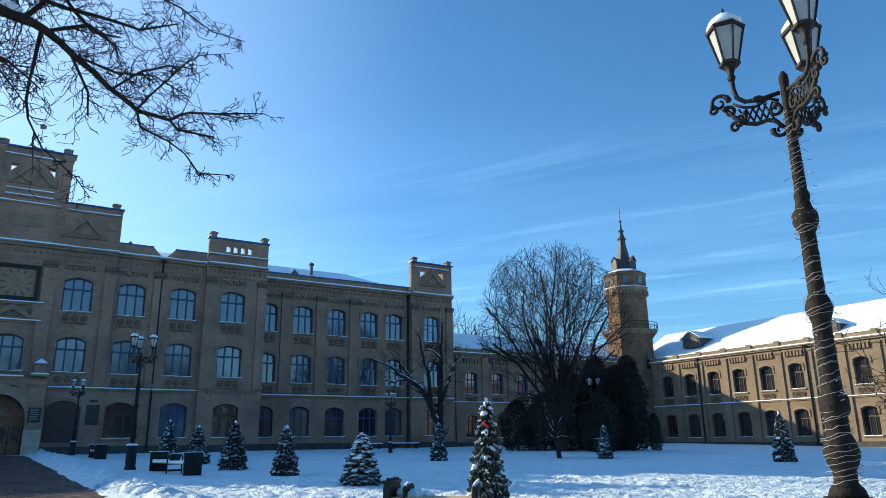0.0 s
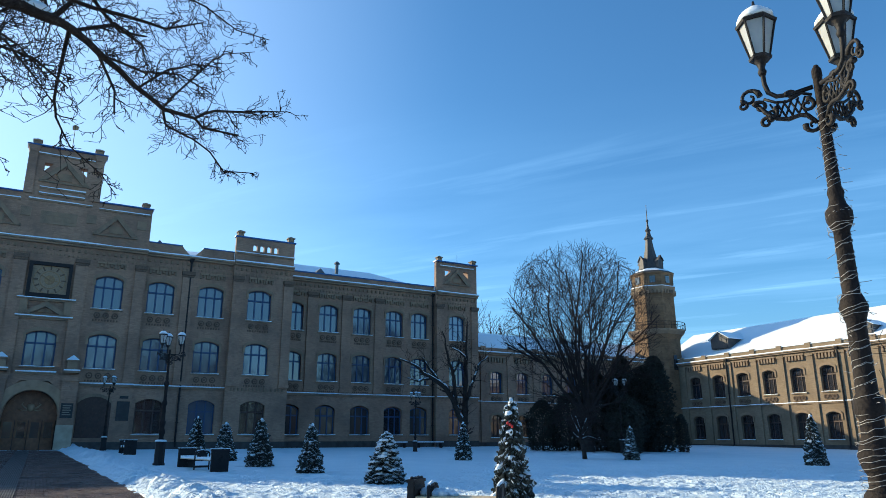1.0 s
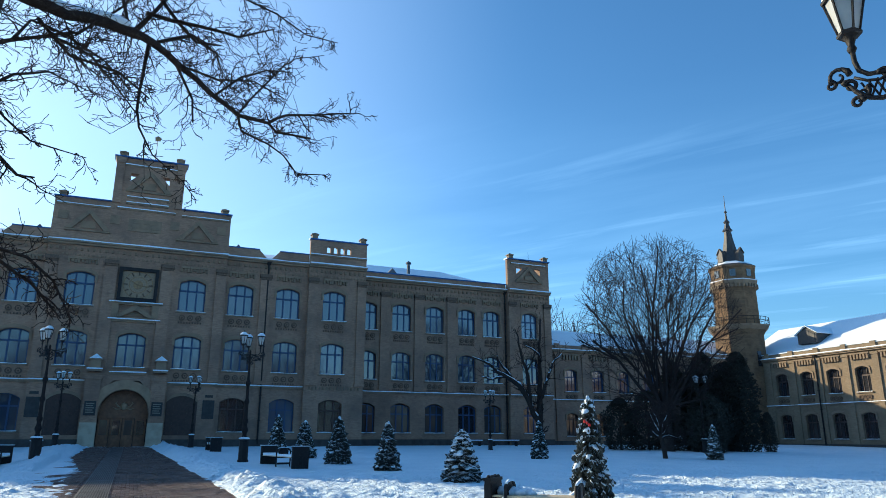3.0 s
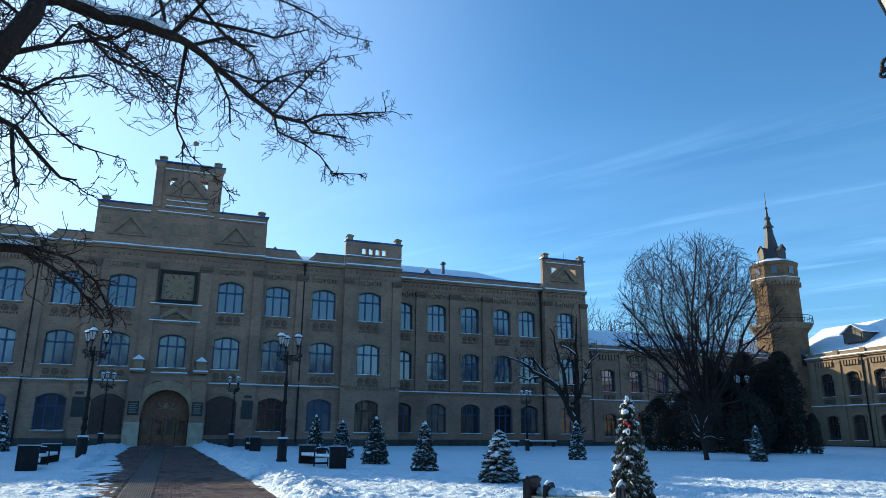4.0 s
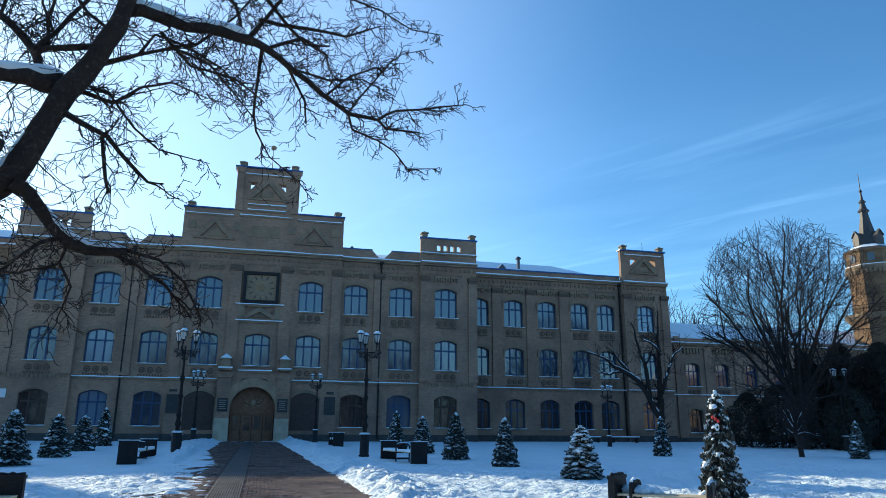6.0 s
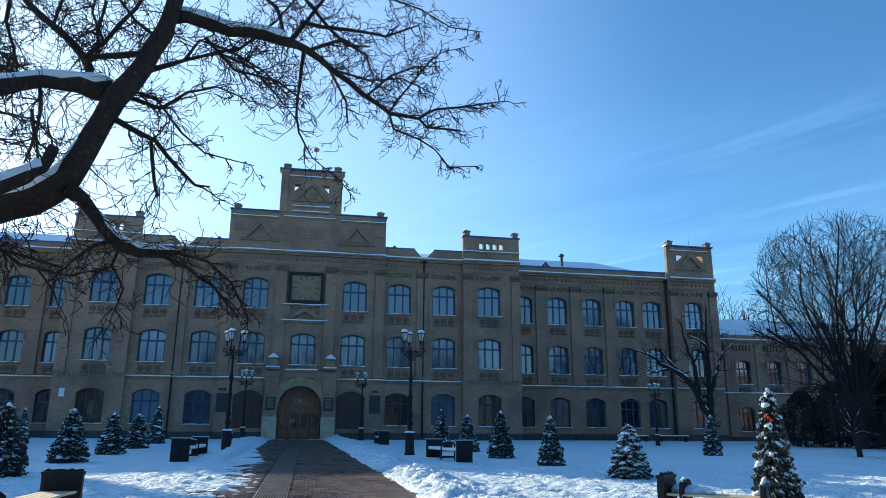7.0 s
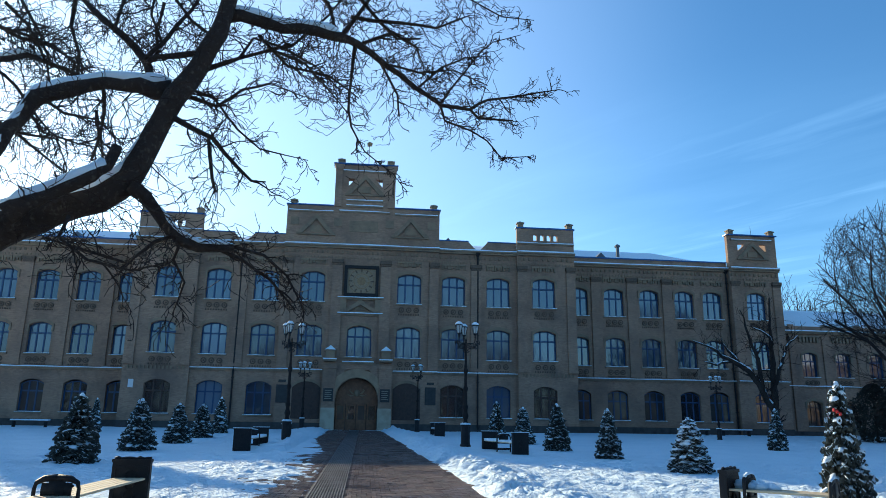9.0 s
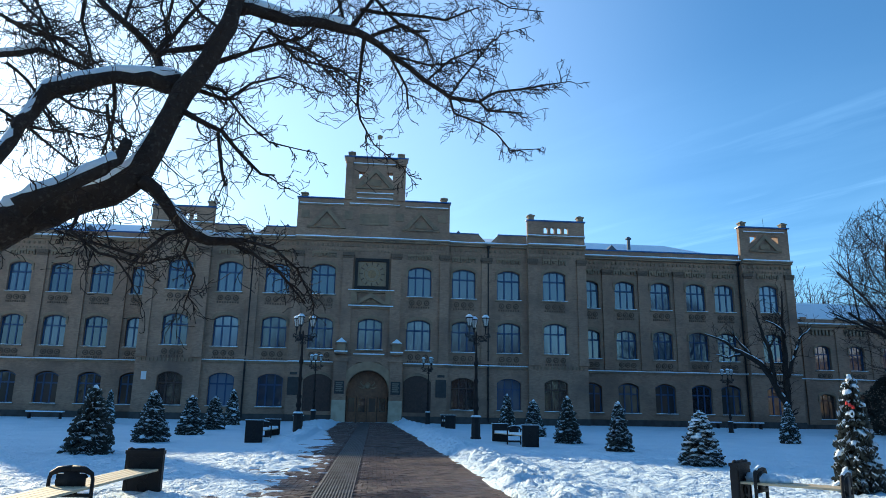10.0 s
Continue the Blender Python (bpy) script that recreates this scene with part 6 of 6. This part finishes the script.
# ---------------------------------------------------------------- the old tree overhead
BOUGHS = {
    "stem": [(-2.77, 4.90, 2.59, 0.147), (-2.60, 4.93, 2.77, 0.140), (-2.41, 4.97, 2.90, 0.126), (-2.21, 5.00, 2.99, 0.099), (-1.93, 5.03, 3.11, 0.097), (-1.76, 5.07, 3.28, 0.101), (-1.64, 5.10, 3.61, 0.084), (-1.52, 5.13, 3.98, 0.082), (-1.37, 5.17, 4.27, 0.075), (-1.25, 5.20, 4.60, 0.069), (-1.21, 5.23, 4.88, 0.066), (-1.16, 5.27, 5.28, 0.059), (-1.09, 5.30, 5.81, 0.049)],
    "cut_limb": [(-2.36, 4.70, 2.88, 0.076), (-2.15, 4.75, 3.04, 0.054), (-1.90, 4.80, 3.21, 0.050), (-1.83, 4.85, 3.30, 0.047), (-1.80, 4.90, 3.47, 0.044)],
    "left_limb": [(-1.57, 5.20, 4.06, 0.084), (-1.78, 5.12, 4.06, 0.062), (-2.00, 5.05, 4.03, 0.057), (-2.21, 4.97, 3.92, 0.060), (-2.40, 4.90, 3.81, 0.063), (-2.45, 4.83, 3.60, 0.058), (-2.50, 4.75, 3.38, 0.054), (-2.54, 4.67, 3.20, 0.049), (-2.64, 4.60, 2.96, 0.045)],
    "far_left": [(-3.44, 5.60, 4.39, 0.032), (-3.02, 5.54, 4.42, 0.031), (-2.80, 5.48, 4.44, 0.031), (-2.61, 5.42, 4.35, 0.022), (-2.33, 5.36, 4.23, 0.017), (-2.15, 5.30, 4.16, 0.013)],
    "up_left": [(-1.72, 5.20, 4.07, 0.038), (-1.80, 5.30, 4.32, 0.039), (-1.94, 5.40, 4.51, 0.035), (-2.17, 5.50, 4.74, 0.031), (-2.39, 5.60, 4.94, 0.027), (-2.60, 5.70, 5.18, 0.023), (-2.88, 5.80, 5.57, 0.019)],
    "up_mid": [(-1.81, 5.25, 4.34, 0.025), (-1.73, 5.38, 4.57, 0.022), (-1.68, 5.51, 4.81, 0.022), (-1.61, 5.64, 5.05, 0.018), (-1.55, 5.77, 5.37, 0.014), (-1.53, 5.90, 5.76, 0.010)],
    "link": [(-1.78, 5.20, 4.29, 0.025), (-1.72, 5.23, 4.36, 0.025), (-1.56, 5.27, 4.41, 0.030), (-1.34, 5.30, 4.47, 0.030)],
    "right_limb": [(-1.22, 5.30, 4.81, 0.060), (-1.03, 5.41, 4.86, 0.057), (-0.81, 5.52, 4.86, 0.053), (-0.53, 5.62, 4.92, 0.055), (-0.33, 5.73, 4.94, 0.051), (-0.18, 5.84, 4.95, 0.042), (0.08, 5.95, 4.82, 0.034), (0.36, 6.06, 4.67, 0.029), (0.64, 6.17, 4.55, 0.025), (0.93, 6.27, 4.57, 0.020), (1.12, 6.38, 4.74, 0.015), (1.43, 6.49, 4.85, 0.013), (1.88, 6.60, 5.01, 0.006)],
    "tail": [(0.95, 6.40, 4.63, 0.016), (1.04, 6.45, 4.57, 0.016), (1.40, 6.50, 4.59, 0.009)],
    "hang": [(0.64, 6.30, 4.61, 0.015), (0.69, 6.34, 4.47, 0.013), (0.95, 6.38, 4.40, 0.010), (1.12, 6.42, 4.32, 0.009), (1.27, 6.46, 4.16, 0.008), (1.57, 6.50, 4.21, 0.005)],
    "drop": [(-0.20, 5.90, 4.98, 0.024), (-0.22, 5.90, 4.63, 0.017), (-0.23, 5.90, 4.30, 0.014), (-0.20, 5.90, 4.16, 0.010), (-0.07, 5.90, 3.93, 0.007), (0.19, 5.90, 3.73, 0.005), (0.32, 5.90, 3.57, 0.004)],
    "up_a": [(-0.33, 5.90, 5.05, 0.029), (-0.20, 6.00, 5.33, 0.024), (-0.05, 6.10, 5.66, 0.020), (0.05, 6.20, 5.99, 0.015)],
    "up_b": [(-0.16, 5.90, 4.98, 0.019), (0.15, 6.07, 5.23, 0.020), (0.39, 6.23, 5.18, 0.015), (0.44, 6.40, 5.15, 0.010)],
    "up_c": [(0.39, 6.20, 4.71, 0.015), (0.65, 6.33, 5.04, 0.013), (0.90, 6.47, 5.24, 0.010), (1.19, 6.60, 5.35, 0.005)],
    "up_d": [(0.65, 6.30, 4.64, 0.015), (0.83, 6.38, 4.95, 0.013), (1.07, 6.45, 5.32, 0.010), (1.20, 6.52, 5.47, 0.006), (1.52, 6.60, 5.63, 0.004)],
    "down_a": [(-1.55, 5.10, 3.83, 0.029), (-1.21, 5.17, 3.68, 0.021), (-1.04, 5.25, 3.50, 0.017), (-0.93, 5.33, 3.41, 0.013), (-0.83, 5.40, 3.43, 0.007)],
    "down_b": [(-1.25, 5.20, 3.69, 0.017), (-1.21, 5.20, 3.45, 0.017), (-1.16, 5.20, 3.26, 0.013)],
    "down_c": [(-1.48, 5.30, 4.14, 0.017), (-1.30, 5.42, 4.14, 0.013), (-1.12, 5.55, 3.93, 0.011), (-0.94, 5.67, 3.81, 0.009), (-0.55, 5.80, 3.78, 0.004)],
    "low_limb": [(-1.71, 5.00, 3.22, 0.061), (-1.54, 5.08, 3.06, 0.049), (-1.42, 5.15, 2.91, 0.046), (-1.25, 5.22, 2.83, 0.042), (-1.01, 5.30, 2.86, 0.034)],
    "low_a": [(-1.41, 5.20, 2.92, 0.021), (-1.53, 5.12, 2.84, 0.017), (-1.69, 5.05, 2.66, 0.012), (-1.86, 4.98, 2.70, 0.012), (-2.18, 4.90, 2.78, 0.008)],
    "low_b": [(-1.15, 5.25, 2.85, 0.017), (-0.96, 5.37, 2.79, 0.015), (-0.75, 5.48, 2.66, 0.013), (-0.55, 5.60, 2.44, 0.007)],
    "low_c": [(-1.03, 5.30, 2.87, 0.017), (-0.80, 5.43, 2.84, 0.013), (-0.63, 5.57, 2.71, 0.011), (-0.48, 5.70, 2.43, 0.006)],
    "low_d": [(-1.37, 5.20, 2.90, 0.017), (-1.44, 5.30, 2.75, 0.013), (-1.37, 5.40, 2.60, 0.011), (-1.46, 5.50, 2.37, 0.005)],
    "low_e": [(-2.01, 4.80, 2.92, 0.016), (-2.05, 4.78, 2.76, 0.014), (-1.84, 4.75, 2.61, 0.012), (-1.53, 4.72, 2.54, 0.008), (-1.31, 4.70, 2.60, 0.005)],
    "spur": [(-2.04, 5.10, 4.05, 0.021), (-2.01, 5.13, 3.84, 0.017), (-2.03, 5.17, 3.66, 0.013), (-2.00, 5.20, 3.49, 0.008)],
    "fan_a": [(-1.40, 5.30, 4.30, 0.030), (-1.12, 5.40, 4.49, 0.017), (-1.04, 5.50, 4.74, 0.013), (-0.81, 5.60, 4.73, 0.014), (-0.52, 5.70, 4.62, 0.009), (-0.29, 5.80, 4.44, 0.006)],
    "fan_b": [(-1.12, 5.40, 4.49, 0.017), (-0.88, 5.48, 4.63, 0.015), (-0.60, 5.55, 4.56, 0.013), (-0.40, 5.62, 4.37, 0.009), (-0.20, 5.70, 4.16, 0.006)],
    "mid_a": [(-3.39, 5.60, 4.89, 0.018), (-2.99, 5.67, 4.69, 0.018), (-2.73, 5.73, 4.67, 0.014), (-2.50, 5.80, 4.48, 0.008)],
    "mid_b": [(-2.65, 5.80, 5.24, 0.023), (-2.62, 5.73, 4.87, 0.019), (-2.49, 5.67, 4.57, 0.014), (-2.45, 5.60, 4.32, 0.008)],
    "mid_c": [(-3.23, 5.90, 5.32, 0.019), (-2.88, 5.75, 4.80, 0.016), (-2.69, 5.60, 4.47, 0.011)],
    "mid_d": [(-0.27, 6.00, 5.63, 0.019), (0.02, 6.07, 5.33, 0.020), (0.19, 6.13, 5.20, 0.015), (0.42, 6.20, 5.26, 0.010)],
    "mid_e": [(-0.71, 5.90, 5.59, 0.019), (-0.46, 5.85, 5.34, 0.019), (-0.37, 5.80, 5.01, 0.019)],
    "mid_f": [(-1.04, 5.60, 4.64, 0.014), (-0.73, 5.73, 4.84, 0.014), (-0.46, 5.87, 5.23, 0.012), (-0.27, 6.00, 5.63, 0.010)],
    "mid_g": [(0.08, 6.10, 4.91, 0.015), (0.42, 6.23, 4.91, 0.013), (0.77, 6.37, 5.04, 0.010), (1.14, 6.50, 4.96, 0.006)],
    "mid_h": [(0.03, 6.10, 4.93, 0.015), (0.21, 6.05, 4.57, 0.012), (0.23, 6.00, 4.33, 0.009)],
    "mid_i": [(-0.25, 5.90, 5.26, 0.024), (0.18, 6.07, 5.34, 0.020), (0.58, 6.23, 5.41, 0.015), (0.94, 6.40, 5.69, 0.008)],
    "mid_j": [(0.41, 6.40, 6.03, 0.013), (0.96, 6.50, 5.94, 0.011), (1.31, 6.60, 5.83, 0.008), (1.69, 6.70, 5.88, 0.005)],
    "mid_k": [(-2.36, 4.90, 3.82, 0.016), (-2.20, 4.93, 3.71, 0.012), (-1.98, 4.97, 3.69, 0.008), (-1.79, 5.00, 3.52, 0.005)],
    "mid_l": [(-2.75, 4.80, 3.68, 0.016), (-2.47, 4.90, 3.53, 0.012), (-2.28, 5.00, 3.54, 0.008)],
    "mid_m": [(-1.00, 5.50, 4.77, 0.018), (-0.75, 5.60, 4.55, 0.014), (-0.41, 5.70, 4.54, 0.012), (-0.14, 5.80, 4.39, 0.007)],
    "mid_n": [(-2.05, 5.20, 4.54, 0.017), (-2.09, 5.40, 4.92, 0.015), (-2.06, 5.60, 5.32, 0.014)],
    "mid_o": [(-1.74, 5.40, 4.58, 0.015), (-1.91, 5.55, 4.92, 0.013), (-1.95, 5.70, 5.35, 0.012)],
    "mid_p": [(-1.31, 5.30, 4.60, 0.017), (-1.52, 5.37, 4.78, 0.015), (-1.70, 5.43, 5.02, 0.013), (-1.84, 5.50, 5.33, 0.009)],
    "mid_q": [(-2.88, 5.20, 4.17, 0.017), (-2.76, 5.32, 4.08, 0.014), (-2.64, 5.44, 3.90, 0.011), (-2.52, 5.56, 3.77, 0.008), (-2.46, 5.68, 3.57, 0.005)],
    "mid_r": [(-2.59, 5.20, 3.84, 0.017), (-2.50, 5.32, 3.71, 0.014), (-2.29, 5.44, 3.68, 0.011), (-2.17, 5.56, 3.79, 0.008)],
    "mid_s": [(-2.81, 5.20, 3.71, 0.017), (-2.68, 5.32, 3.68, 0.014), (-2.51, 5.44, 3.55, 0.011), (-2.40, 5.56, 3.48, 0.008)],
    "mid_t": [(-2.10, 5.20, 3.87, 0.017), (-2.10, 5.32, 3.69, 0.014), (-2.18, 5.44, 3.55, 0.011)],
    "mid_u": [(-2.94, 5.20, 4.53, 0.017), (-2.74, 5.32, 4.52, 0.014), (-2.48, 5.44, 4.43, 0.011), (-2.29, 5.56, 4.33, 0.008)],
    "mid_v": [(-2.89, 5.20, 4.73, 0.017), (-2.76, 5.32, 4.62, 0.014), (-2.62, 5.44, 4.34, 0.011), (-2.63, 5.56, 4.20, 0.008)],
    "mid_w": [(-1.70, 5.20, 4.83, 0.017), (-1.78, 5.32, 4.64, 0.014), (-1.77, 5.44, 4.46, 0.011)],
    "fan_c": [(-1.54, 5.30, 4.10, 0.026), (-1.26, 5.40, 4.05, 0.017), (-1.09, 5.50, 4.26, 0.013), (-0.88, 5.60, 4.38, 0.009), (-0.60, 5.70, 4.32, 0.006)],
}


def old_tree():
    rnd = random.Random(77)
    t = thing("old_tree", (-4.56, 4.68, 0.0), "old bare tree, snow lying on its crooked dark limbs", "tree")
    base = Vector((-4.6, 4.4, 0.0))
    s = Shape()
    s.tube([(0, 0, -0.2), (0.05, 0, 0.6), (0.1, 0.05, 1.6), (0.25, 0.1, 2.4), (0.1, 0.1, 3.6), (-0.2, 0.2, 5.5)], [0.5, 0.36, 0.32, 0.32, 0.24, 0.18], 14)
    part("trunk", s, BARK, t, smooth=True)
    stem = [(-4.45, 4.45, 2.25, 0.26), (-3.7, 4.65, 2.45, 0.22)] + BOUGHS["stem"]
    twigs, snow = Shape(), Shape()
    for name, rows in BOUGHS.items():
        rows = stem if name == "stem" else rows
        pts = [Vector(v[:3]) - base for v in rows]
        rad = [v[3] * (0.86 if v[3] < 0.06 else 1.0) for v in rows]
        # rounder: a point between each two, slightly off the line
        p2, r2 = [], []
        for i in range(len(pts) - 1):
            a, b = pts[i], pts[i + 1]
            p2 += [a, a.lerp(b, 0.5) + Vector((rnd.gauss(0, 1), rnd.gauss(0, 1), rnd.gauss(0, 1))) * min(rad[i] * 0.22, 0.012)]
            r2 += [rad[i] * rnd.uniform(0.95, 1.06), (rad[i] + rad[i + 1]) / 2 * rnd.uniform(0.92, 1.06)]
        p2.append(pts[-1])
        r2.append(rad[-1])
        part("limb", Shape().tube(p2, r2, 10 if r2[0] > 0.03 else 6), BARK, t, smooth=True)
        # side twigs, thick on the thin limbs
        for i in range(len(p2) - 1):
            seg = p2[i + 1] - p2[i]
            thin = r2[i] < 0.035
            n = seg.length / (0.064 if thin else 0.125)
            n = int(n) + (rnd.random() < n - int(n))
            for k in range(n):
                at = p2[i].lerp(p2[i + 1], rnd.random())
                side = Vector((rnd.gauss(0, 1), rnd.gauss(0, 0.9), rnd.gauss(-0.1, 0.9)))
                side = (side - seg * (side.dot(seg) / seg.length_squared)).normalized()
                d = (seg.normalized() * rnd.uniform(0.5, 1.3) + side).normalized()
                ln = rnd.uniform(0.12, 0.55) * (1.2 if not thin else 0.34 if r2[i] < 0.009 else 0.68)
                grow(twigs, at, d, ln * 1.08, rnd.uniform(0.004, 0.009), 2, rnd, -0.02, 0.66, 3, 0.27, 0.0028, 6)
    tagged(part("twig_mass", twigs, TWIG, t, "fine bare twigs"), kind="stuff")
    # snow that lies on the upper side of the stouter limbs
    for name, a, b, k in (("stem", 3, 8, 0.8), ("cut_limb", 0, 3, 1.0), ("left_limb", 0, 8, 0.75), ("far_left", 0, 3, 1.0), ("right_limb", 0, 4, 0.85), ("low_limb", 1, 4, 0.6), ("stem", 8, 11, 0.5)):
        rows = (stem if name == "stem" else BOUGHS[name])[a:b + 1]
        p2, r2 = [], []
        for (x, y, z, r), (x1, y1, z1, r1) in zip(rows, rows[1:]):
            for u in (0, 0.33, 0.66):
                rr = r + (r1 - r) * u
                p2.append(Vector((x + (x1 - x) * u, y + (y1 - y) * u, z + (z1 - z) * u + rr * 0.98)) - base)
                r2.append(rr * k * rnd.uniform(0.8, 1.05))
        x, y, z, r = rows[-1]
        p2.append(Vector((x, y, z + r * 0.6)) - base)
        r2.append(r * 0.3)
        r2[0] *= 0.4
        part("limb_snow", Shape().tube(p2, r2, 8), SNOW_TOP, t, "pale snow along the limb", True)


old_tree()
lay_blocks(WALK_BED)
